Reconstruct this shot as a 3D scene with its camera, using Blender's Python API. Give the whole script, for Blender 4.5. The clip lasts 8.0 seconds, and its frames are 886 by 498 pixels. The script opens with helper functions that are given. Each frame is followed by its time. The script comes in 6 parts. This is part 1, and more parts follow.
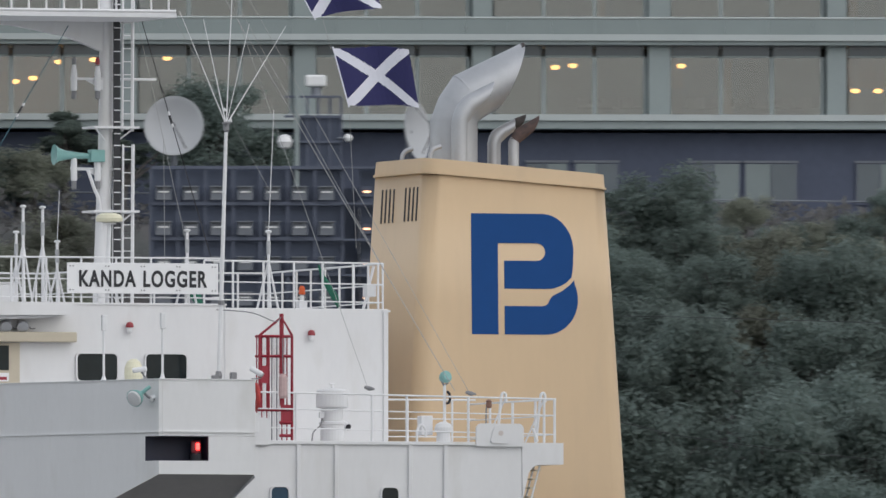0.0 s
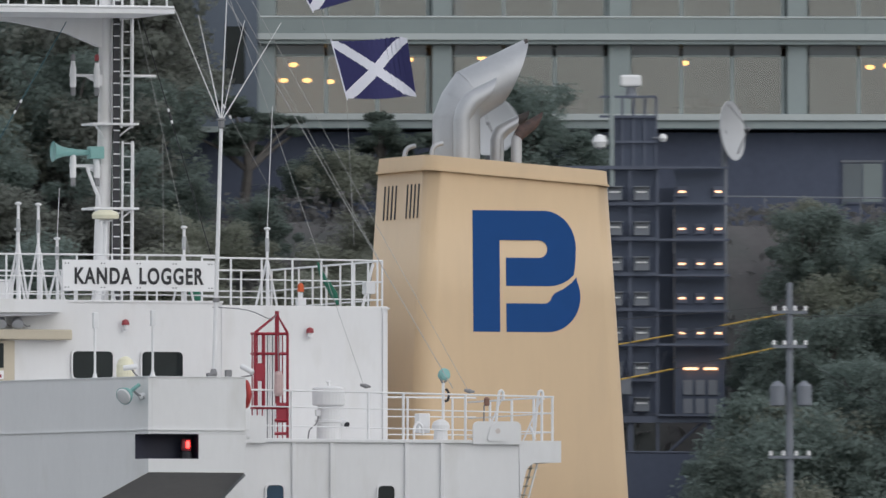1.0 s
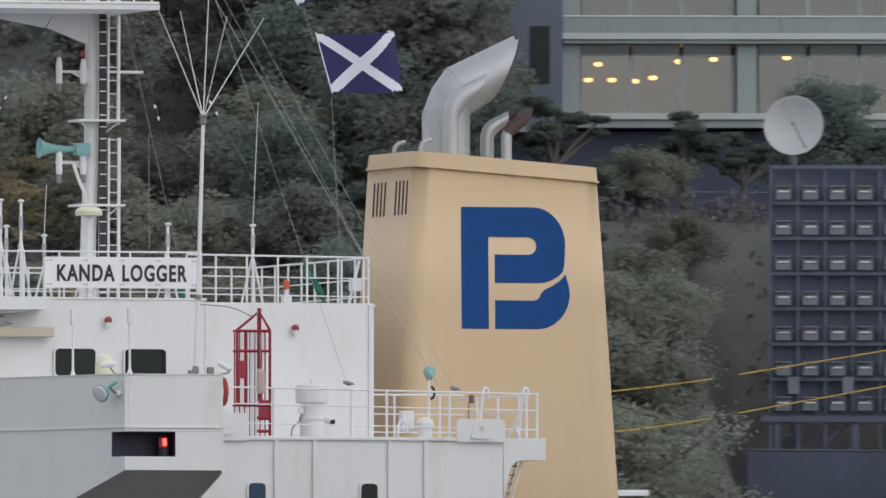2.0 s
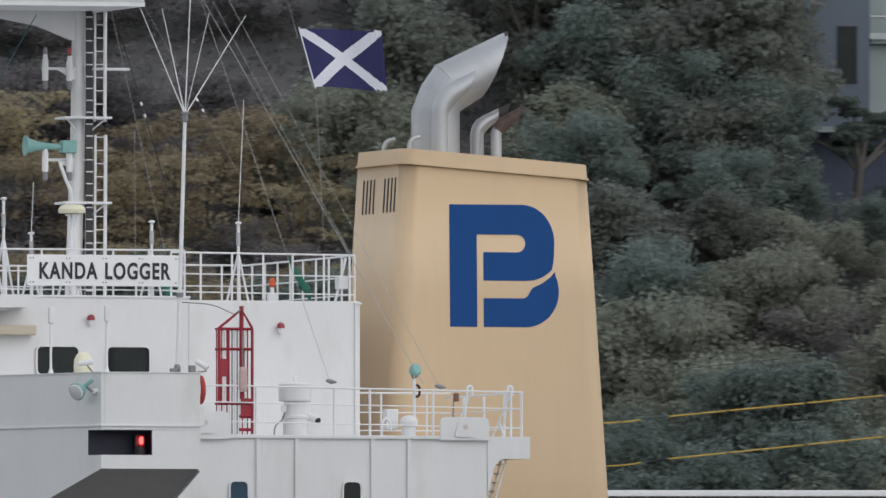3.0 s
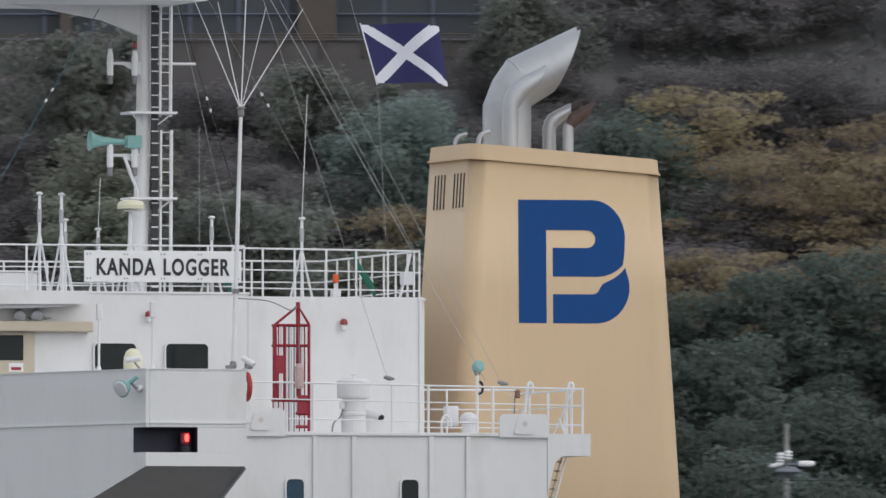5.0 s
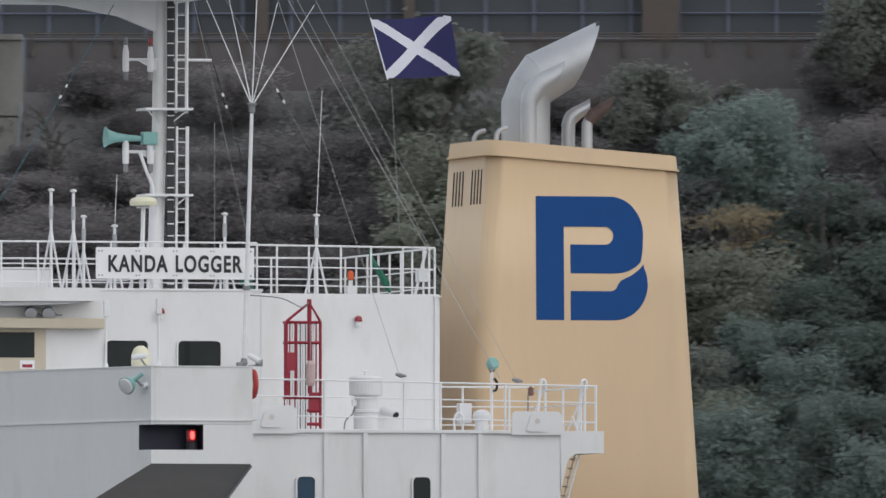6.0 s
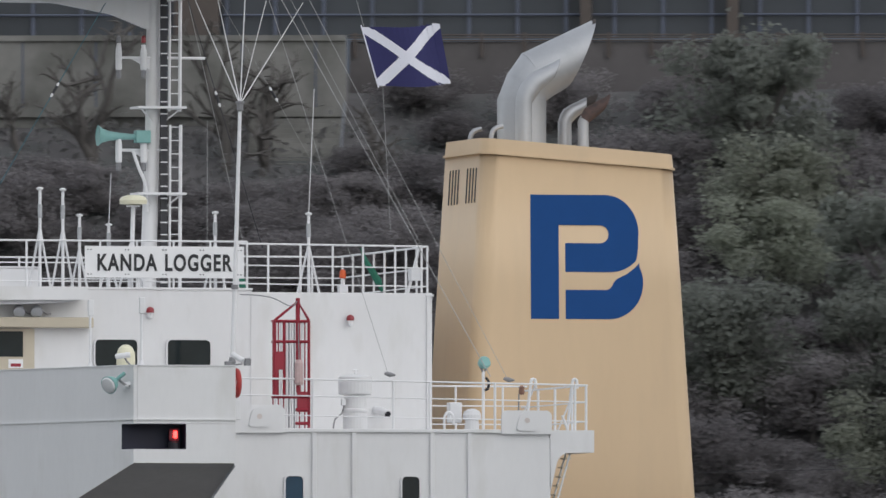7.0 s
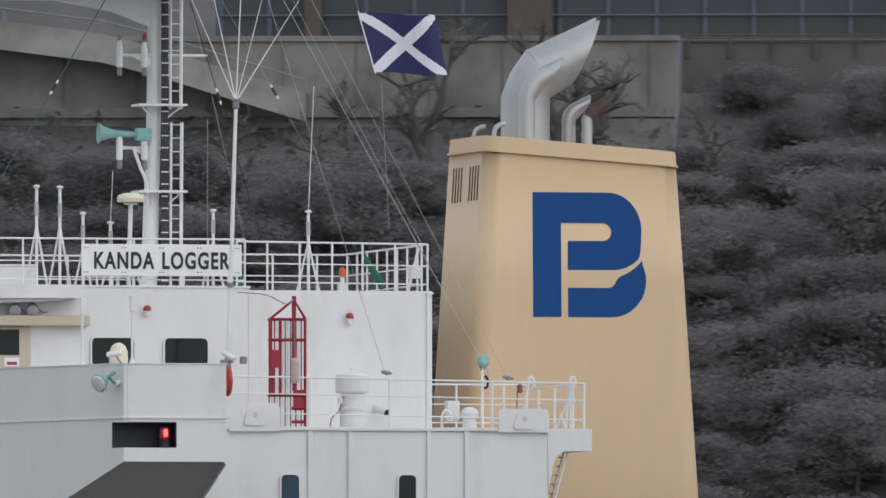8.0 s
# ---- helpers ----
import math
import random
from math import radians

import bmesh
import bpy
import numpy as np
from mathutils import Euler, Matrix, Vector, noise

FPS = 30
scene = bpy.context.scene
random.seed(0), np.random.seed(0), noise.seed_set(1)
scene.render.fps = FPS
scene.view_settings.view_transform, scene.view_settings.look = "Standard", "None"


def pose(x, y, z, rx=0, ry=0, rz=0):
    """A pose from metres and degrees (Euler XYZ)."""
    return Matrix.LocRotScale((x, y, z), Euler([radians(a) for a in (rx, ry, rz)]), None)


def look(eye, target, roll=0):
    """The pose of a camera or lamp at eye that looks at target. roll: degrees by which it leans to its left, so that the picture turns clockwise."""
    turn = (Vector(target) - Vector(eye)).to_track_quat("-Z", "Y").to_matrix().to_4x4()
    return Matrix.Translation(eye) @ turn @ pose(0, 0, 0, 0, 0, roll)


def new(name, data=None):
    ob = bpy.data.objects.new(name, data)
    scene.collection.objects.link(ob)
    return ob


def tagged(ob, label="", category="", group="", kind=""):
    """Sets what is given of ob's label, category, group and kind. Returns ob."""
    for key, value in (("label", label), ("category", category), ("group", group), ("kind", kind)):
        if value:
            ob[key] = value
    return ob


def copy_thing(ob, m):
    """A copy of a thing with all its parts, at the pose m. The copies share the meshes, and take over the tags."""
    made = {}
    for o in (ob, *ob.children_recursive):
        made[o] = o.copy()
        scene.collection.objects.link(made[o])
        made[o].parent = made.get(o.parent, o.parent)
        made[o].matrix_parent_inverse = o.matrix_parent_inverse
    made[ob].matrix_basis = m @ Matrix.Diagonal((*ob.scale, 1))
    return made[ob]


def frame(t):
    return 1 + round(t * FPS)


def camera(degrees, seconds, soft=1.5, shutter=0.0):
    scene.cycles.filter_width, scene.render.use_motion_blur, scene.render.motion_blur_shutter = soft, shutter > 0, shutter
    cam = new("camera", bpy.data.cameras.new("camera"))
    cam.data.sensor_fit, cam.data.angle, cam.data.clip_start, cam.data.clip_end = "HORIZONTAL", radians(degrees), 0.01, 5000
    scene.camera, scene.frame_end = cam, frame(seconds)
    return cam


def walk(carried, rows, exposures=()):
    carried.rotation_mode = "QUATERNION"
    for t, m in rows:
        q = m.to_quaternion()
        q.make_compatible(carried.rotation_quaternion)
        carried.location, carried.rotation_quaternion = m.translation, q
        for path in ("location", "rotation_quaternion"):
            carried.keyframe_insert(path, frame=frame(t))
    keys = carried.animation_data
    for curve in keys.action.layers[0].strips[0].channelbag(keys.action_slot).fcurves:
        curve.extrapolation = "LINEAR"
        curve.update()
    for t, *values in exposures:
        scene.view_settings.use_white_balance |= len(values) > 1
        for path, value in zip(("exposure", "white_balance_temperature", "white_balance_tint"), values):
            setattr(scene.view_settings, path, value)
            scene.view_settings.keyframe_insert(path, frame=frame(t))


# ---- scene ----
SPEED = 7.6          # the ship's way, metres a second
EYE = 4.0            # the camera's height over the water
cam = camera(2.0998, 8.0, soft=1.5, shutter=0.35)
PAN = [(0.0, 19.066, 1.576), (0.5, 18.683, 1.576), (1.0, 18.319, 1.576), (1.5, 17.958, 1.577), (1.7, 17.814, 1.576),
       (2.8, 17.014, 1.576), (3.0, 16.868, 1.576), (3.5, 16.473, 1.576), (4.0, 16.057, 1.577), (4.5, 15.606, 1.577),
       (5.0, 15.174, 1.578), (5.2, 15.010, 1.577), (6.3, 14.129, 1.577), (6.5, 13.982, 1.578), (7.0, 13.592, 1.578),
       (7.5, 13.187, 1.578), (8.0, 12.802, 1.578)]
walk(cam, [(t, pose(0, 0, EYE, 90 + e, 0, -a)) for t, a, e in PAN], [(0.0, 0.0), (8.0, 0.0)])


# world and light: a grey, overcast day
def daylight():
    w = bpy.data.worlds.new("overcast_sky")
    scene.world = w
    w.use_nodes = True
    nt = w.node_tree
    nt.nodes.clear()
    sky = nt.nodes.new("ShaderNodeTexSky")
    sky.sky_type, sky.sun_disc = "NISHITA", False
    sky.sun_elevation, sky.sun_rotation = radians(38), radians(150)
    sky.dust_density, sky.air_density, sky.ozone_density = 1.0, 1.0, 1.0
    even = nt.nodes.new("ShaderNodeGamma")      # cloud spreads the light evenly over the sky
    even.inputs["Gamma"].default_value = 0.35
    hs = nt.nodes.new("ShaderNodeHueSaturation")
    hs.inputs["Saturation"].default_value = 0.57
    bgn = nt.nodes.new("ShaderNodeBackground")
    bgn.inputs["Strength"].default_value = 0.55
    out = nt.nodes.new("ShaderNodeOutputWorld")
    nt.links.new(sky.outputs[0], hs.inputs["Color"])
    nt.links.new(hs.outputs[0], even.inputs["Color"])
    nt.links.new(even.outputs[0], bgn.inputs["Color"])
    nt.links.new(bgn.outputs[0], out.inputs["Surface"])
    sun = bpy.data.lights.new("sun", "SUN")
    sun.energy, sun.angle, sun.color = 0.55, radians(60), (1.0, 0.99, 0.98)
    ob = new("sun", sun)
    ob.matrix_world = look((0, 0, 0), (-0.42, 0.66, -0.62))


daylight()


# materials
def material(name, color, rough=0.5, metal=0.0, vary=0.12, scale=3.0, bump=0.0, stretch=(1, 1, 1), fine=40.0, stain=None,
             stain_at=(0.55, 0.75), rand=0.0, island=0.0, emit=None, spec=0.5, hue=0.0):
    m = bpy.data.materials.new(name)
    m.use_nodes = True
    nt = m.node_tree
    b = nt.nodes["Principled BSDF"]
    b.inputs["Roughness"].default_value, b.inputs["Metallic"].default_value = rough, metal
    b.inputs["Specular IOR Level"].default_value = spec
    tc = nt.nodes.new("ShaderNodeTexCoord")
    mp = nt.nodes.new("ShaderNodeMapping")
    mp.inputs["Scale"].default_value = stretch
    nt.links.new(tc.outputs["Object"], mp.inputs["Vector"])

    def noise_node(s, detail=4.0):
        n = nt.nodes.new("ShaderNodeTexNoise")
        n.inputs["Scale"].default_value, n.inputs["Detail"].default_value = s, detail
        nt.links.new(mp.outputs[0], n.inputs["Vector"])
        return n.outputs["Fac"]

    def maths(op, a, c):
        n = nt.nodes.new("ShaderNodeMath")
        n.operation = op
        for i, v in enumerate((a, c)):
            if isinstance(v, (int, float)):
                n.inputs[i].default_value = v
            else:
                nt.links.new(v, n.inputs[i])
        return n.outputs[0]
    big, small = noise_node(scale), noise_node(fine, 2.0)
    value = maths("ADD", maths("MULTIPLY", maths("SUBTRACT", big, 0.5), vary * 2), maths("MULTIPLY", maths("SUBTRACT", small, 0.5), vary))
    if rand:
        oi = nt.nodes.new("ShaderNodeObjectInfo")
        value = maths("ADD", value, maths("MULTIPLY", maths("SUBTRACT", oi.outputs["Random"], 0.5), rand * 2))
    if island:
        ge = nt.nodes.new("ShaderNodeNewGeometry")
        value = maths("ADD", value, maths("MULTIPLY", maths("SUBTRACT", ge.outputs["Random Per Island"], 0.5), island * 2))
    hs = nt.nodes.new("ShaderNodeHueSaturation")
    hs.inputs["Color"].default_value = (*color, 1)
    nt.links.new(maths("ADD", value, 1.0), hs.inputs["Value"])
    if hue:
        nt.links.new(maths("ADD", maths("MULTIPLY", value, hue), 0.5), hs.inputs["Hue"])
    col = hs.outputs[0]
    if stain:
        ramp = nt.nodes.new("ShaderNodeMapRange")
        ramp.inputs["From Min"].default_value, ramp.inputs["From Max"].default_value = stain_at
        nt.links.new(noise_node(scale * 1.7, 6.0), ramp.inputs["Value"])
        mix = nt.nodes.new("ShaderNodeMix")
        mix.data_type = "RGBA"
        nt.links.new(ramp.outputs[0], mix.inputs["Factor"])
        nt.links.new(col, mix.inputs["A"])
        mix.inputs["B"].default_value = (*stain, 1)
        col = mix.outputs["Result"]
    nt.links.new(col, b.inputs["Base Color"])
    if bump:
        bn = nt.nodes.new("ShaderNodeBump")
        bn.inputs["Strength"].default_value, bn.inputs["Distance"].default_value = bump, 0.02
        nt.links.new(small, bn.inputs["Height"])
        nt.links.new(bn.outputs[0], b.inputs["Normal"])
    if emit:
        b.inputs["Emission Color"].default_value, b.inputs["Emission Strength"].default_value = (*emit[0], 1), emit[1]
    return m


WHITE = material("white_ship_paint", (0.715, 0.712, 0.718), 0.45, vary=0.05, scale=0.9, stretch=(1, 1, 0.35), fine=9, stain=(0.60, 0.59, 0.57), stain_at=(0.55, 0.85))
RAILW = material("white_rail_paint", (0.74, 0.74, 0.75), 0.5, vary=0.08, scale=4)
TAN = material("beige_funnel_paint", (0.64, 0.47, 0.297), 0.5, vary=0.045, scale=0.8, stretch=(1, 1, 0.25), fine=7, stain=(0.58, 0.43, 0.28), stain_at=(0.55, 0.9))
BLUE = material("blue_emblem_paint", (0.007, 0.062, 0.225), 0.6, vary=0.06, scale=2, spec=0.2)
STEEL = material("galvanised_steel", (0.43, 0.44, 0.46), 0.45, 0.55, vary=0.08, scale=1.2, fine=14, stain=(0.36, 0.37, 0.39), stain_at=(0.5, 0.8))
SOOT = material("sooty_steel", (0.045, 0.038, 0.036), 0.85, vary=0.4, scale=5, stain=(0.11, 0.075, 0.06), stain_at=(0.5, 0.75))
DARK = material("grey_underside_paint", (0.62, 0.56, 0.53), 0.75, vary=0.14, scale=0.8, fine=6)
BLACK = material("matt_black_paint", (0.012, 0.012, 0.018), 0.6, vary=0.15)
RED = material("red_oxide_paint", (0.30, 0.018, 0.036), 0.5, vary=0.15, scale=3)
LAMPRED = material("red_lamp_glass", (0.28, 0.03, 0.04), 0.3, vary=0.1)
GLOW = material("glowing_red_lens", (0.8, 0.03, 0.03), 0.3, emit=((1.0, 0.035, 0.03), 7.0))
TEAL = material("teal_lamp_paint", (0.20, 0.40, 0.38), 0.45, vary=0.12, scale=6)
CREAM = material("cream_radome", (0.72, 0.69, 0.52), 0.45, vary=0.06)
GLASSD = material("dark_window_glass", (0.016, 0.022, 0.024), 0.08, vary=0.3, scale=1.5, spec=0.16)
BLUEGL = material("blue_window_glass", (0.02, 0.055, 0.095), 0.08, vary=0.2, scale=1.5, spec=0.2)
BEIGE = material("beige_door_paint", (0.52, 0.46, 0.36), 0.5, vary=0.06)
GREENC = material("green_canvas", (0.02, 0.14, 0.09), 0.8, vary=0.2, scale=6)
ORANGE = material("orange_plastic", (0.65, 0.11, 0.03), 0.5, vary=0.1)
WIRE = material("grey_wire_rope", (0.22, 0.22, 0.23), 0.6, vary=0.1)
NAVY = material("navy_flag_cloth", (0.030, 0.030, 0.115), 0.85, vary=0.12, scale=8)
FLAGW = material("white_flag_cloth", (0.76, 0.76, 0.84), 0.85, vary=0.05, scale=8)
TRUNK = material("dark_cable_jacket", (0.035, 0.035, 0.04), 0.7, vary=0.2, scale=8)
STAY = material("pale_wire_rope", (0.36, 0.36, 0.36), 0.6, vary=0.1)
ROPE = material("blue_green_rope", (0.05, 0.13, 0.16), 0.8, vary=0.15, scale=8)
CABLE = material("black_cable_jacket", (0.05, 0.05, 0.055), 0.8, vary=0.1)
LETTER = material("black_sign_letters", (0.022, 0.022, 0.026), 0.6, vary=0.1)
SIGNW = material("white_sign_board", (0.80, 0.80, 0.81), 0.4, vary=0.03)
LINER = material("dark_blue_niche_paint", (0.010, 0.012, 0.030), 0.6, vary=0.2)


# mesh helpers
def part(name, bm, mat, parent=None, label="", smooth=False):
    me = bpy.data.meshes.new(name)
    bmesh.ops.recalc_face_normals(bm, faces=bm.faces)
    if smooth:
        for f in bm.faces:
            f.smooth = True
    bm.to_mesh(me)
    bm.free()
    for m in (mat if isinstance(mat, (list, tuple)) else (mat,)):
        me.materials.append(m)
    ob = new(name, me)
    if smooth:
        me.set_sharp_from_angle(angle=radians(40))
    if parent:
        ob.parent = parent
    if label:
        tagged(ob, label)
    return ob


def box(bm, x0, x1, y0, y1, z0, z1, bevel=0.0):
    r = bmesh.ops.create_cube(bm, size=1.0, matrix=Matrix.Translation(((x0 + x1) / 2, (y0 + y1) / 2, (z0 + z1) / 2)) @ Matrix.Diagonal((abs(x1 - x0), abs(y1 - y0), abs(z1 - z0), 1)))
    if bevel:
        es = list({e for v in r["verts"] for e in v.link_edges})
        bmesh.ops.bevel(bm, geom=es, offset=bevel, segments=2, profile=0.5, affect="EDGES")
    return bm


def B(*a, bevel=0.0):
    return box(bmesh.new(), *a, bevel=bevel)


def tube(bm, path, r, n=8, cap=True, shear=0.0, squash=None):
    """A tube along path; r one radius or one for each point. shear slants the last end, its upper side longer."""
    pts = [Vector(p) for p in path]
    rs = r if isinstance(r, (list, tuple)) else [r] * len(pts)
    rings, ref = [], None
    for i, p in enumerate(pts):
        d = (pts[min(i + 1, len(pts) - 1)] - pts[max(i - 1, 0)]).normalized()
        if ref is None:
            ref = Vector((0, 1, 0)) if abs(d.y) < 0.9 else Vector((1, 0, 0))
        s = (ref - d * ref.dot(d)).normalized()
        ref = s
        u = d.cross(s)
        ring = []
        for k in range(n):
            a = 2 * math.pi * k / n
            o = (s * math.cos(a) + u * math.sin(a)) * rs[i]
            if shear and i == len(pts) - 1:
                o = o + d * (o.z * shear)
            ring.append(bm.verts.new(p + o))
        rings.append(ring)
    for a, c in zip(rings, rings[1:]):
        for k in range(n):
            bm.faces.new((a[k], a[(k + 1) % n], c[(k + 1) % n], c[k]))
    if cap:
        bm.faces.new(rings[0]), bm.faces.new(rings[-1])
    return bm


def rod(p, q, r=0.02, n=6):
    return tube(bmesh.new(), (p, q), r, n)


def lathe(bm, c, profile, n=20, axis=None):
    """A turned form round the upright through c, or along axis; profile: (radius, height) from one end to the other."""
    q = Vector(axis).to_track_quat("Z", "Y").to_matrix() if axis else Matrix.Identity(3)
    rings = []
    for r, h in profile:
        rings.append([bm.verts.new(Vector(c) + q @ Vector((r * math.cos(2 * math.pi * k / n), r * math.sin(2 * math.pi * k / n), h))) for k in range(n)])
    for a, d in zip(rings, rings[1:]):
        for k in range(n):
            bm.faces.new((a[k], a[(k + 1) % n], d[(k + 1) % n], d[k]))
    bm.faces.new(rings[0]), bm.faces.new(rings[-1])
    return bm


def prism(bm, outline, y0, y1):
    """A slab between y0 and y1 with an outline of (x, z)."""
    a = [bm.verts.new((x, y0, z)) for x, z in outline]
    c = [bm.verts.new((x, y1, z)) for x, z in outline]
    bm.faces.new(a), bm.faces.new(c)
    for k in range(len(a)):
        j = (k + 1) % len(a)
        bm.faces.new((a[k], a[j], c[j], c[k]))
    return bm


def flat_mesh(loops, depth, name):
    """A mesh from closed 2D loops in (x, z), holes and all, that thick; it lies in the x-z plane and faces -y."""
    cu = bpy.data.curves.new(name, "CURVE")
    cu.dimensions, cu.fill_mode, cu.extrude = "2D", "BOTH", depth / 2
    for loop in loops:
        sp = cu.splines.new("POLY")
        sp.points.add(len(loop) - 1)
        for q, (x, z) in zip(sp.points, loop):
            q.co = (x, z, 0, 1)
        sp.use_cyclic_u = True
    return baked(cu, name)


def baked(cu, name):
    tmp = new(name, cu)
    me = bpy.data.meshes.new_from_object(tmp.evaluated_get(bpy.context.evaluated_depsgraph_get()))
    bpy.data.objects.remove(tmp)
    me.transform(Matrix.Rotation(radians(90), 4, "X"))
    return me


def mesh_part(name, me, mat, parent, m=None, label=""):
    me.materials.clear()
    me.materials.append(mat)
    ob = new(name, me)
    ob.parent = parent
    if m is not None:
        ob.matrix_basis = m
    return tagged(ob, label) if label else ob


def arc(cx, cz, rx, rz, a0, a1, n=12):
    return [(cx + rx * math.cos(radians(a0 + (a1 - a0) * k / n)), cz + rz * math.sin(radians(a0 + (a1 - a0) * k / n))) for k in range(n + 1)]


def railing(parent, pts, z0, heights, posts, r=0.021, label="white painted steel railing", rp=0.026):
    """Bars along pts (x, y, and a fall of the bars) at the heights, posts at the given shares of the way. The top bar carries the rest."""
    pts = [(*q, 0.0)[:3] for q in pts]

    def run(h, rr):
        return tube(bmesh.new(), [(x, y, z0 + h + f) for x, y, f in pts], rr, 6)
    top = part("railing", run(heights[0], r * 1.15), RAILW, parent, label)
    for h in heights[1:]:
        part("bar", run(h, r * 0.8), RAILW, top)
    seg = [(Vector(a), Vector(c)) for a, c in zip(pts, pts[1:])]
    total = sum((c - a).length for a, c in seg)
    for s in posts:
        d = s * total
        for a, c in seg:
            ln = (c - a).length
            if d <= ln + 1e-6:
                q = a.lerp(c, d / ln)
                break
            d -= ln
        part("post", rod((q.x, q.y, z0), (q.x, q.y, z0 + heights[0] + q.z), rp), RAILW, top)
    return top


# ---- the ship: x aft, y to starboard, z up, from the upper fore corner of the emblem ----
MID = 2.0
ship = tagged(new("cargo_ship"), "white cargo ship superstructure with a tall beige funnel, under way", "ship")


def hull():
    bm = bmesh.new()
    st = [(-100, 0.4, 2.5), (-92, 6, 9), (-80, 11.5, 13.5), (-60, 14.2, 14.2), (6, 14.2, 14.2), (18, 10.5, 13.2), (24, 7, 11.5)]
    rings = []
    for x, wl, dk in st:
        rings.append([bm.verts.new((x, MID + s * y, z)) for s, y, z in ((-1, dk, -13.0), (-1, wl, -17.5), (-1, wl * 0.9, -21.5), (1, wl * 0.9, -21.5), (1, wl, -17.5), (1, dk, -13.0))])
    for a, c in zip(rings, rings[1:]):
        for k in range(6):
            bm.faces.new((a[k], a[(k + 1) % 6], c[(k + 1) % 6], c[k]))
    bm.faces.new(rings[0]), bm.faces.new(rings[-1])
    part("hull", bm, material("dark_hull_paint", (0.05, 0.045, 0.06), 0.5, vary=0.2, scale=0.3), ship, "dark painted steel hull")


def rounded_panel(x0, x1, z0, z1, r, n=4):
    return arc(x1 - r, z1 - r, r, r, 0, 90, n) + arc(x0 + r, z1 - r, r, r, 90, 180, n) + arc(x0 + r, z0 + r, r, r, 180, 270, n) + arc(x1 - r, z0 + r, r, r, 270, 360, n)


def ship_window(parent, x0, x1, z0, z1, y, glass=GLASSD, rim=0.035):
    fr = mesh_part("window", flat_mesh([rounded_panel(x0 - rim, x1 + rim, z0 - rim, z1 + rim, 0.13), rounded_panel(x0, x1, z0, z1, 0.10)], 0.05, "window"), WHITE, parent, pose(0, y - 0.02, 0))
    mesh_part("pane", flat_mesh([rounded_panel(x0, x1, z0, z1, 0.10)], 0.02, "pane"), glass, fr, pose(0, 0.012, 0), "dark glass pane")
    return fr


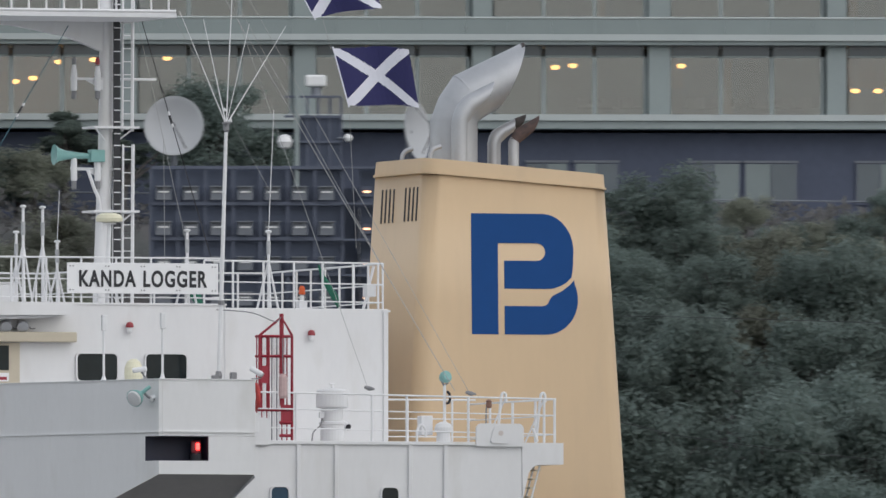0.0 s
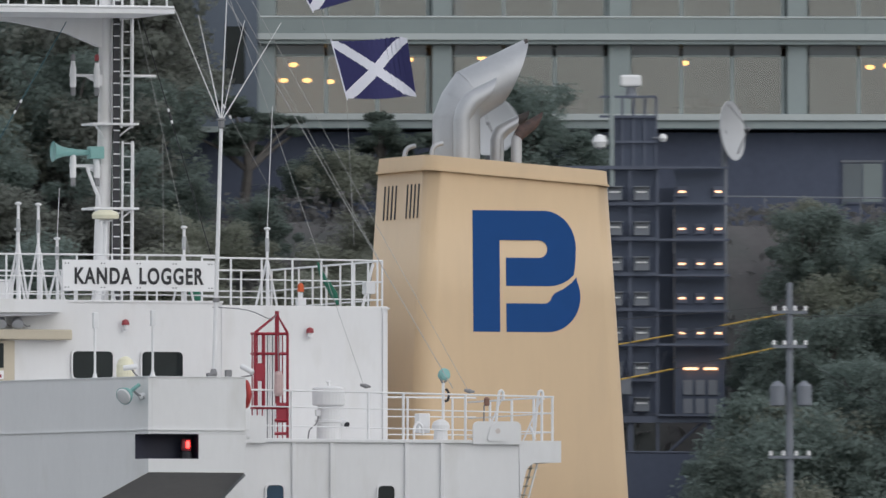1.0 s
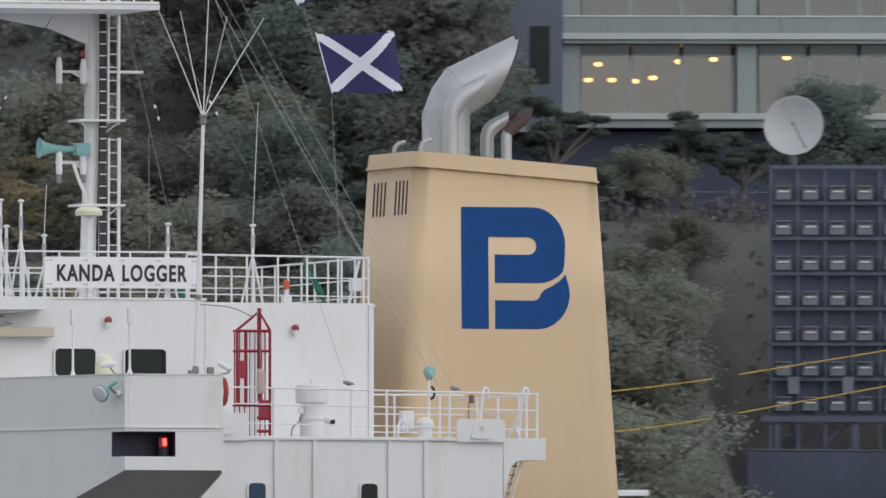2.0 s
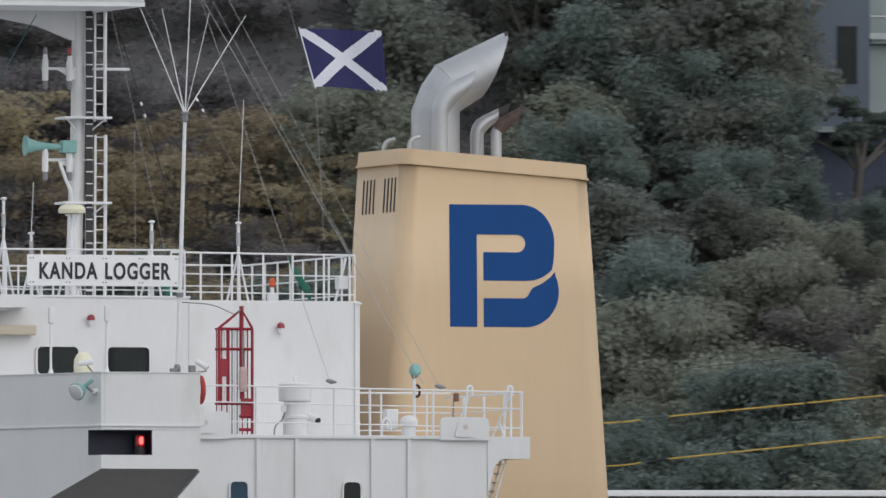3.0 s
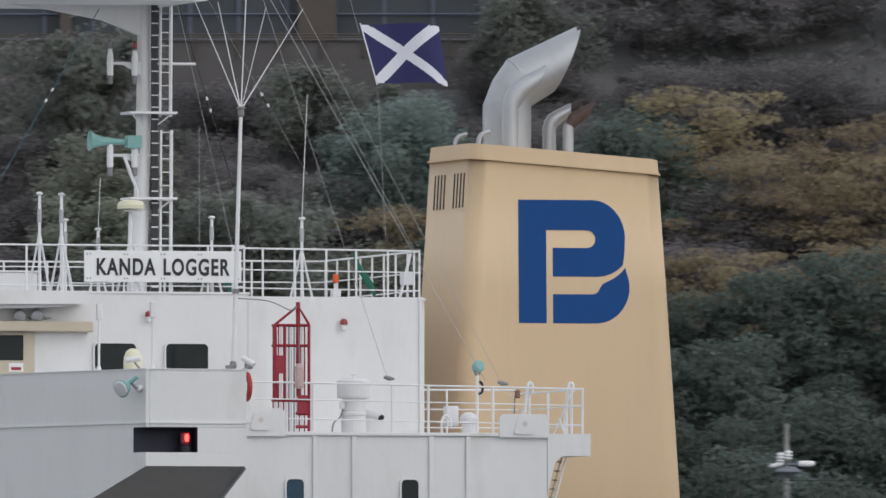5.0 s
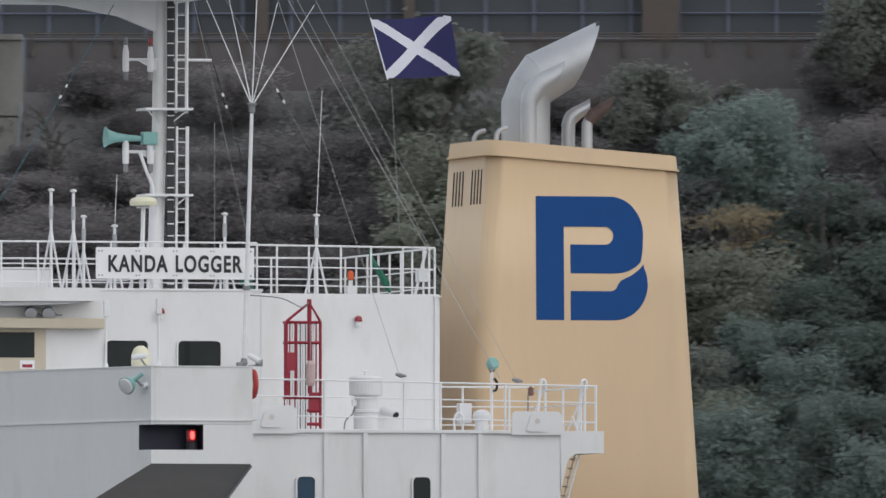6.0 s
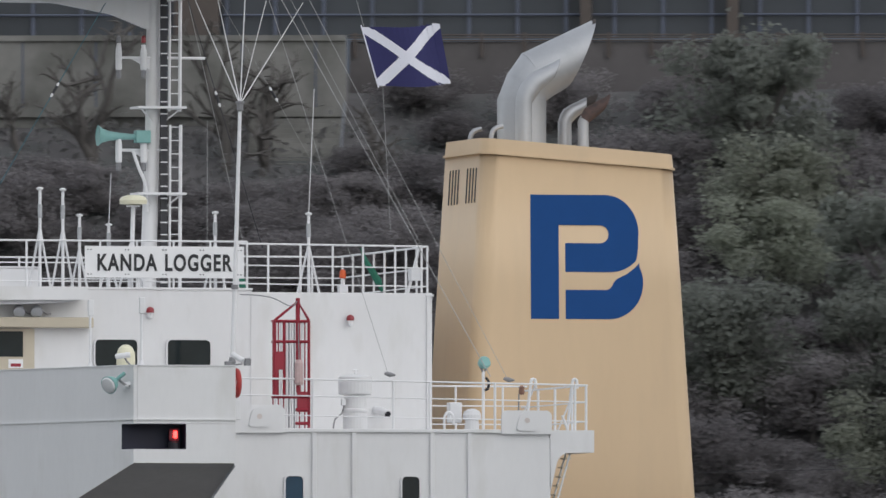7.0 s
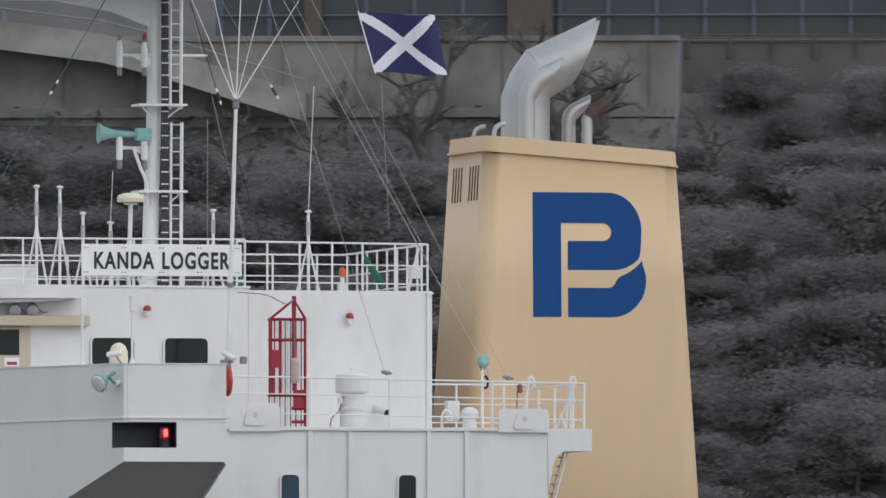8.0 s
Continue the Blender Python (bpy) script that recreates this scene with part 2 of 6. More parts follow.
def accommodation():
    # lower block, with its deck and the overhanging aft corner
    low = part("deckhouse", B(-12.3, -1.40, -7.60, 2 * MID + 7.60, -13.0, -5.46, bevel=0.03), WHITE, ship, "white painted steel deckhouse side with welded stiffeners")
    part("deck_edge", B(-7.62, -2.55, -7.66, -7.605, -5.50, -5.42, bevel=0.01), WHITE, low)
    for x in (-6.77, -5.87, -4.10, -3.25):
        part("stiffener", B(x - 0.05, x + 0.05, -7.655, -7.603, -9.2, -5.50, bevel=0.012), WHITE, low)
    for x0, x1 in ((-7.42, -7.02), (-4.78, -4.39)):
        ship_window(low, x0, x1, -7.15, -6.47, -7.61, BLUEGL if x0 < -6 else GLASSD)
    # aft overhang with its curved bracket
    bm = prism(bmesh.new(), [(-1.42, -5.43), (-0.42, -5.43), (-0.42, -5.92), (-1.00, -5.93)] + arc(-1.0, -6.33, 0.30, 0.40, 90, 150, 5) + [(-1.40, -6.75)], -7.62, -5.6)
    part("platform_bracket", bm, WHITE, low)
    part("platform_deck", B(-1.38, -0.44, -5.59, -0.3, -5.52, -5.43), WHITE, low)
    # plates with a round fairlead
    for x, up in ((-8.03, 0.10), (-1.97, 0.0)):
        out = [(x - 0.57, -5.52), (x - 0.57, -5.14 + up)] + arc(x - 0.44, -5.13 + up, 0.13, 0.13, 180, 90, 5) + arc(x + 0.44, -5.13 + up, 0.13, 0.13, 90, 0, 5) + [(x + 0.57, -5.52)]
        pl = part("fairlead_plate", prism(bmesh.new(), out, -7.70, -7.64), WHITE, ship, "white steel plate with a round fairlead")
        zc = -5.21 + up * 0.6
        bm = prism(bmesh.new(), arc(x, zc, 0.19, 0.19, 0, 180, 12) + [(x - 0.24, zc - 0.19), (x - 0.19, zc - 0.24), (x + 0.19, zc - 0.24), (x + 0.24, zc - 0.19)], -7.74, -7.70)
        part("boss", bm, WHITE, pl)
        # nothing is bored: a darker disc gives the shade of the hole
        part("hole", lathe(bmesh.new(), (x, -7.742, zc - 0.01), [(0.055, 0), (0.06, 0.01)], 16, (0, -1, 0)), DARK, pl, "disc coloured as a shaded round hole")
    # wheelhouse, its recessed after part and the roof
    wh = part("wheelhouse", B(-15.0, -7.42, -4.37, 2 * MID + 4.37, -5.46, -2.28, bevel=0.02), WHITE, ship, "white painted steel wheelhouse with dark windows")
    part("roof_coaming", B(-15.0, -7.40, -4.40, -4.28, -2.30, -2.25, bevel=0.01), WHITE, wh)
    for x0, x1 in ((-10.98, -10.03), (-9.34, -8.37)):
        ship_window(wh, x0, x1, -4.02, -3.41, -4.39)
    part("eave", prism(bmesh.new(), [(-15.0, -2.26), (-11.30, -2.26), (-11.30, -2.52), (-11.42, -2.55), (-15.0, -2.58)], -5.05, -4.40), WHITE, wh)
    # the shade under the eave is put into the soffit's grey
    part("soffit", prism(bmesh.new(), [(-15.0, -2.584), (-11.45, -2.554), (-11.9, -2.62), (-15.0, -2.72)], -4.95, -4.40), material("soffit_shade_grey", (0.5, 0.5, 0.52), 0.6), wh)
    part("awning", B(-15.0, -11.08, -4.72, -4.39, -3.16, -2.93, bevel=0.03), BEIGE, wh, "beige awning box")
    dr = part("door", B(-13.6, -12.36, -4.43, -4.38, -5.2, -3.18), BEIGE, wh, "beige wheelhouse door with a dark window")
    part("pane", B(-13.5, -12.62, -4.445, -4.435, -3.80, -3.24, bevel=0.004), GLASSD, dr)
    part("notice", B(-12.95, -12.62, -4.442, -4.434, -4.05, -3.86), SIGNW, dr, "white notice with a red band")
    part("notice_band", B(-12.90, -12.67, -4.446, -4.443, -4.02, -3.95), RED, dr)
    # floodlights take grey steel so that their colour holds the eave's shade
    for x in (-12.35, -12.75):
        lp = part("floodlight", lathe(bmesh.new(), (x, -4.62, -2.78), [(0.05, -0.12), (0.12, -0.05), (0.14, 0.06), (0.13, 0.10)], 14, (-0.2, -0.8, -0.5)), STEEL, wh)
        part("bracket", rod((x + 0.02, -4.40, -2.68), (x + 0.02, -4.6, -2.74), 0.02), WIRE, lp)
        part("cable", tube(bmesh.new(), [(x + 0.1, -4.6, -2.78), (x + 0.25, -4.5, -2.86), (x + 0.36, -4.42, -2.85)], 0.014, 5), WIRE, lp)
    aft = part("after_house", B(-7.42, -2.86, -2.50, 2 * MID + 2.50, -5.46, -2.29, bevel=0.02), WHITE, ship, "white painted steel house before the funnel")
    part("corner_post", B(-2.99, -2.93, -2.545, -2.503, -5.45, -2.36), WHITE, aft)
    part("cap_plate", B(-3.02, -2.84, -2.57, -2.503, -2.36, -2.32), WHITE, aft)
    part("seam", B(-7.44, -7.425, -4.39, -4.372, -5.45, -2.3), WHITE, wh)
    # red bulkhead lamps
    for x, y, z in ((-9.75, -4.38, -2.80), (-4.76, -2.51, -2.90)):
        lp = part("bulkhead_lamp", lathe(bmesh.new(), (x, y - 0.10, z + 0.02), [(0.02, 0.10), (0.075, 0.07), (0.09, 0.0), (0.085, -0.03)], 14), LAMPRED, ship, "red bulkhead lamp with a pale guard")
        part("globe", lathe(bmesh.new(), (x, y - 0.10, z - 0.01), [(0.06, 0.0), (0.06, -0.09), (0.04, -0.13), (0.01, -0.14)], 12), RAILW, lp)
        part("bracket", rod((x, y, z + 0.03), (x, y - 0.1, z + 0.03), 0.025), LAMPRED, lp)
    # exhaust elbow and hook on the after house
    eb = part("exhaust_elbow", tube(bmesh.new(), [(-4.15, -2.5, -4.90), (-4.12, -2.64, -4.90), (-4.02, -2.80, -4.95), (-3.98, -2.90, -5.00)], 0.09, 14), WHITE, ship)
    # the elbow is capped; a black disc paints the shade inside it
    part("opening", lathe(bmesh.new(), (-3.978, -2.905, -5.003), [(0.075, 0), (0.075, 0.012)], 14, (0.2, -0.5, -0.25)), BLACK, eb, "black disc for the shaded pipe opening")


def bridge_wing():
    x0, x1, y0, y1 = -12.47, -10.20, -14.75, -3.0
    SW = 0.30      # the fore face sweeps forward on its way inboard

    def swept(ya, yb, z0, z1, front, thick):
        """An upright plate along the swept fore face, or a solid back to the after face where thick is None."""
        fa, fb = x0 - SW * (ya - y0) - front, x0 - SW * (yb - y0) - front
        ba, bb = (fa + thick, fb + thick) if thick else (x1, x1)
        bm = bmesh.new()
        lo = [bm.verts.new((x, y, z0)) for x, y in ((fa, ya), (ba, ya), (bb, yb), (fb, yb))]
        hi = [bm.verts.new((x, y, z1)) for x, y in ((fa, ya), (ba, ya), (bb, yb), (fb, yb))]
        bm.faces.new(lo), bm.faces.new(hi)
        for k in range(4):
            bm.faces.new((lo[k], lo[(k + 1) % 4], hi[(k + 1) % 4], hi[k]))
        return bm
    wing = part("bridge_wing", swept(y0, y1, -5.48, -4.22, 0.0, 0.08), WHITE, ship, "white bridge wing with open bulwark")
    part("side_bulwark", B(x0 + 0.081, x1, y0, y0 + 0.08, -5.48, -4.22, bevel=0.012), WHITE, wing)
    part("after_bulwark", B(x1 - 0.08, x1, y0 + 0.081, -4.45, -5.48, -4.22, bevel=0.012), WHITE, wing)
    part("rim", B(x0 + 0.10, x1 + 0.02, y0 - 0.02, y0 + 0.10, -4.222, -4.20), RAILW, wing)
    part("rim", swept(y0 - 0.02, y1, -4.222, -4.20, 0.02, 0.12), RAILW, wing)
    part("floor", B(x0 + 0.081, x1 - 0.081, y0 + 0.081, -4.45, -5.46, -5.36), WHITE, wing)
    part("lower_band", swept(y0, y1, -6.33, -6.03, 0.0, None), WHITE, wing)
    part("lower_side", B(-11.30, x1, y0, y1, -6.029, -5.481), WHITE, wing)
    part("lower_front", swept(y0 + 0.50, y1, -6.029, -5.481, 0.0, 1.0), WHITE, wing)
    part("welded_seam", B(x0 - 0.012, x1, y0 - 0.03, y0 - 0.002, -5.40, -5.37), WHITE, wing)
    part("welded_seam", swept(y0 - 0.012, y1, -5.40, -5.37, 0.03, 0.029), WHITE, wing)
    ni = part("light_niche", B(x0 - 0.152, -11.302, y0 + 0.485, y0 + 0.498, -6.028, -5.482), LINER, wing, "dark niche of the port sidelight")
    part("niche_end", B(-11.315, -11.302, y0 + 0.005, y0 + 0.484, -6.028, -5.482), LINER, ni)
    part("niche_roof", B(x0 + 0.01, -11.316, y0 + 0.005, y0 + 0.484, -5.494, -5.482), LINER, ni)
    part("niche_floor", B(x0 + 0.01, -11.316, y0 + 0.005, y0 + 0.484, -6.028, -6.016), LINER, ni)
    lm = part("sidelight", lathe(bmesh.new(), (-11.52, y0 + 0.22, -6.015), [(0.13, 0), (0.13, 0.13), (0.10, 0.15), (0.10, 0.17)], 16), BLACK, ni, "port sidelight with a lit red lens")
    part("lens", lathe(bmesh.new(), (-11.52, y0 + 0.22, -5.845), [(0.10, 0), (0.115, 0.04), (0.115, 0.22), (0.09, 0.26)], 16), LAMPRED, lm, "red glass lens")
    part("filament", lathe(bmesh.new(), (-11.52, y0 + 0.10, -5.79), [(0.03, 0), (0.045, 0.03), (0.045, 0.13), (0.03, 0.16)], 12), GLOW, lm, "glowing red lamp")
    # slanting underside
    bm = bmesh.new()
    xa, zi = x0 - SW * 7.15, -6.332 - 0.31 * 7.15
    a = [bm.verts.new(v) for v in ((x0, y0, -6.332), (x1, y0, -6.332), (x1, -7.6, zi), (xa, -7.6, zi))]
    c = [bm.verts.new(v) for v in ((x0, y0, -6.331), (x1, y0, -6.331), (x1, -4.4, -6.331), (x0 - SW * 10.35, -4.4, -6.331))]
    e = [bm.verts.new(v) for v in ((x1, -4.4, zi), (x0 - SW * 10.35, -4.4, zi))]
    bm.faces.new(a), bm.faces.new((a[0], a[3], e[1], c[3], c[0])), bm.faces.new((a[1], c[1], c[2], e[0], a[2])), bm.faces.new((a[2], a[3], e[1], e[0])), bm.faces.new((e[0], e[1], c[3], c[2])), bm.faces.new(c)
    bm.faces.ensure_lookup_table()
    for f in bm.faces[1:]:
        f.material_index = 1
    part("underside", bm, (DARK, WHITE), wing, "dark grey slanting underside")
    part("underside_rim", rod((x1 - 0.01, y0, -6.35), (x1 - 0.01, -7.6, zi - 0.02), 0.03), WHITE, wing)
    # searchlight at the fore corner
    sl = part("searchlight", lathe(bmesh.new(), (-12.95, -14.55, -4.63), [(0.06, -0.20), (0.14, -0.12), (0.19, 0.0), (0.20, 0.05)], 20, (-0.75, -0.55, -0.38)), TEAL, wing, "teal searchlight on a white bracket")
    part("glass", lathe(bmesh.new(), (-12.99, -14.58, -4.65), [(0.185, 0.0), (0.16, 0.03), (0.05, 0.045)], 20, (-0.75, -0.55, -0.38)), RAILW, sl, "pale lamp glass")
    part("yoke", tube(bmesh.new(), [(-12.83, -14.55, -4.55), (-12.72, -14.6, -4.45), (-12.63, -14.62, -4.38)], 0.045, 8), TEAL, sl)
    part("arm", tube(bmesh.new(), [(-12.75, -14.55, -4.52), (-12.65, -14.58, -4.62), (-12.52, -14.6, -4.66)], 0.03, 8), WIRE, sl)
    part("mount", lathe(bmesh.new(), (-12.62, -14.55, -4.66), [(0.06, 0), (0.07, 0.05), (0.07, 0.22), (0.05, 0.28)], 12, (0.95, -0.1, 0.3)), RAILW, sl)
    # cameras, dome and staffs standing on the wing
    dm = part("radome", lathe(bmesh.new(), (-11.72, -10.7, -4.24), [(0.16, 0), (0.20, 0.04), (0.205, 0.16), (0.21, 0.20), (0.20, 0.38), (0.15, 0.50), (0.07, 0.56), (0.01, 0.57)], 20), CREAM, ship, "cream dome antenna on the bridge wing")
    part("stand", lathe(bmesh.new(), (-11.72, -10.7, -5.36), [(0.07, 0), (0.07, 1.13)], 10), RAILW, dm)
    for c, d, b in (((-12.25, -12.75, -3.96), (0.9, -0.3, 0.12), (-12.05, -12.75, -4.2)), ((-10.12, -14.6, -4.03), (0.7, -0.6, -0.5), (-10.25, -14.6, -4.2))):
        cm = part("camera_housing", lathe(bmesh.new(), c, [(0.04, -0.17), (0.060, -0.15), (0.064, 0.13), (0.052, 0.16)], 14, d), RAILW, ship, "white cylindrical camera housing on a bracket")
        part("bracket", tube(bmesh.new(), [c, (c[0] + 0.1, c[1], c[2] - 0.14), b], 0.02, 6), WIRE, cm)
    for x, y, z1 in ((-12.72, -11.6, -2.72), (-12.1, -13.9, -2.72)):
        stf = part("staff", rod((x, y, -4.25), (x, y, z1), 0.028, 8), RAILW, ship, "short white staff on the wing bulwark")
        part("foot", lathe(bmesh.new(), (x, y, -4.24), [(0.09, 0), (0.06, 0.08), (0.035, 0.16)], 10), RAILW, stf)
        part("box", B(x - 0.05, x + 0.07, y - 0.05, y + 0.05, z1 - 0.35, z1, bevel=0.01), RAILW, stf)
    lb = part("lifebuoy", bmesh_ring((-10.09, -14.35, -4.58), 0.27, 0.06), material("faded_red_lifebuoy", (0.45, 0.05, 0.045), 0.6, vary=0.15), ship, "faded red lifebuoy hung behind the wing")
    part("rack", B(-10.195, -10.06, -14.6, -14.1, -5.38, -4.95, bevel=0.01), RAILW, lb)


def bmesh_ring(c, R, r, n=20, k=8):
    bm = bmesh.new()
    rings = []
    for i in range(n):
        a = 2 * math.pi * i / n
        rings.append([bm.verts.new((c[0] + r * math.sin(2 * math.pi * j / k), c[1] + (R + r * math.cos(2 * math.pi * j / k)) * math.cos(a), c[2] + (R + r * math.cos(2 * math.pi * j / k)) * math.sin(a))) for j in range(k)])
    for i in range(n):
        for j in range(k):
            bm.faces.new((rings[i][j], rings[(i + 1) % n][j], rings[(i + 1) % n][(j + 1) % k], rings[i][(j + 1) % k]))
    return bm


def funnel():
    # rounded plan, battered sides, a top that falls aft
    def ring(bm, x0, x1, y0, y1, z0, z1, r=0.42, n=5):
        out = []
        for cx, cy, a0 in ((x1 - r, y0 + r, -90), (x1 - r, y1 - r, 0), (x0 + r, y1 - r, 90), (x0 + r, y0 + r, 180)):
            for k in range(n + 1):
                a = radians(a0 + 90 * k / n)
                x, y = cx + r * math.cos(a), cy + r * math.sin(a)
                out.append(bm.verts.new((x, y, z0 + (z1 - z0) * (x - x0) / (x1 - x0))))
        return out

    def skin(bm, rings):
        for a, c in zip(rings, rings[1:]):
            for k in range(len(a)):
                j = (k + 1) % len(a)
                bm.faces.new((a[k], a[j], c[j], c[k]))
        bm.faces.new(rings[0]), bm.faces.new(rings[-1])
        return bm

    def shape(z):     # x0, x1, y0 at a height
        return -1.12 + 0.06 * (z - 0.22), 3.395 - 0.061 * (z - 0.6), 0.0 + 0.025 * z
    bm = bmesh.new()
    rr = []
    for z in (-13.0, -6.0, -2.0):
        a, c, y = shape(z)
        rr.append(ring(bm, a, c, y, 2 * MID - y, z, z))
    a, c, y = shape(0.8)
    rr.append(ring(bm, a, c, y, 2 * MID - y, 0.93, 0.58))
    body = part("funnel", skin(bm, rr), TAN, ship, "beige painted funnel with a blue emblem and rounded corners", smooth=True)
    body.modifiers.new("even_shading", "WEIGHTED_NORMAL")
    bm = bmesh.new()
    part("lip", skin(bm, [ring(bm, a - 0.05, c + 0.05, y - 0.05, 2 * MID - y + 0.05, 0.92, 0.57, 0.46), ring(bm, a - 0.05, c + 0.05, y - 0.05, 2 * MID - y + 0.05, 0.965, 0.615, 0.46)]), TAN, body)
    bm = bmesh.new()
    part("cap", skin(bm, [ring(bm, a - 0.012, c + 0.012, y - 0.012, 2 * MID - y + 0.012, 0.964, 0.614, 0.43), ring(bm, a + 0.02, c - 0.01, y + 0.01, 2 * MID - y - 0.01, 1.27, 0.92, 0.43)]), TAN, body, smooth=True)
    # louvres on the fore face: black strips paint the shade of uncut slots
    for y0 in (0.56, 2.22):
        for k in range(4):
            y = y0 - 0.02 + k * 0.275
            lean = pose(-1.124, 0, 0.22, 0, 3.44, 0)
            bm = B(-0.012, 0.004, y - 0.045, y + 0.045, -0.39, 0.39)
            ob = part("louvre", bm, BLACK, body, "black upright strip for a shaded louvre slot")
            ob.matrix_basis = lean
    # emblem
    em = Matrix.Rotation(radians(-1.43), 4, "X")
    outer = [(0.0, 0.0), (1.75, 0.0)] + arc(1.72, -0.86, 0.77, 0.86, 88, -8, 14) + [(2.478, -1.15), (2.462, -1.32), (2.43, -1.47), (2.31, -1.58), (2.16, -1.665), (2.0, -1.715), (1.85, -1.73)]
    outer += [(0.80, -1.73), (0.80, -1.083)] + arc(1.60, -0.882, 0.201, 0.201, -90, 90, 10) + [(0.646, -0.68), (0.646, -2.785), (0.0, -2.785)]
    lower = [(0.80, -2.785), (0.80, -2.13), (1.72, -2.13)] + arc(1.72, -1.95, 0.18, 0.18, -90, -10, 6) + [(1.97, -1.89), (2.2, -1.78), (2.38, -1.65), (2.50, -1.52)] + arc(1.80, -1.97, 0.79, 0.815, 26, -90, 16)
    for nm, loop in (("emblem", outer), ("emblem", lower)):
        mesh_part(nm, flat_mesh([loop], 0.008, nm), BLUE, body, Matrix.Translation((0, -0.005, 0)) @ em, "blue painted emblem")
    # hand lamps' conduit end at the funnel foot
    part("pipe_stub", rod((3.35, 0.02, -6.9), (3.35, -0.06, -6.3), 0.03), TAN, body)


def smooth_path(pts, n=6):
    """A soft curve through the points."""
    q = [Vector(p) for p in pts]
    out = []
    for i in range(len(q) - 1):
        a, c, d, e = q[max(i - 1, 0)], q[i], q[i + 1], q[min(i + 2, len(q) - 1)]
        for k in range(n):
            t = k / n
            out.append(0.5 * ((2 * c) + (d - a) * t + (2 * a - 5 * c + 4 * d - e) * t * t + (3 * c - a - 3 * d + e) * t ** 3))
    return out + [q[-1]]


def mitred(bm, y, r, rings, n=28):
    """A pipe of welded segments: each ring is its upper and lower point (x, z) and as deep as the pipe is round."""
    loops = []
    for (tx, tz), (bx, bz) in rings:
        loops.append([bm.verts.new(((tx + bx) / 2 + (tx - bx) / 2 * math.cos(a), y + r * math.sin(a), (tz + bz) / 2 + (tz - bz) / 2 * math.cos(a))) for a in (2 * math.pi * k / n for k in range(n))])
    for p, q in zip(loops, loops[1:]):
        for k in range(n):
            bm.faces.new((p[k], p[(k + 1) % n], q[(k + 1) % n], q[k]))
    bm.faces.new(loops[0]), bm.faces.new(loops[-1])
    return bm


RUST = material("rusty_sooty_steel", (0.085, 0.055, 0.05), 0.8, vary=0.35, scale=6, stain=(0.05, 0.04, 0.04), stain_at=(0.5, 0.7))


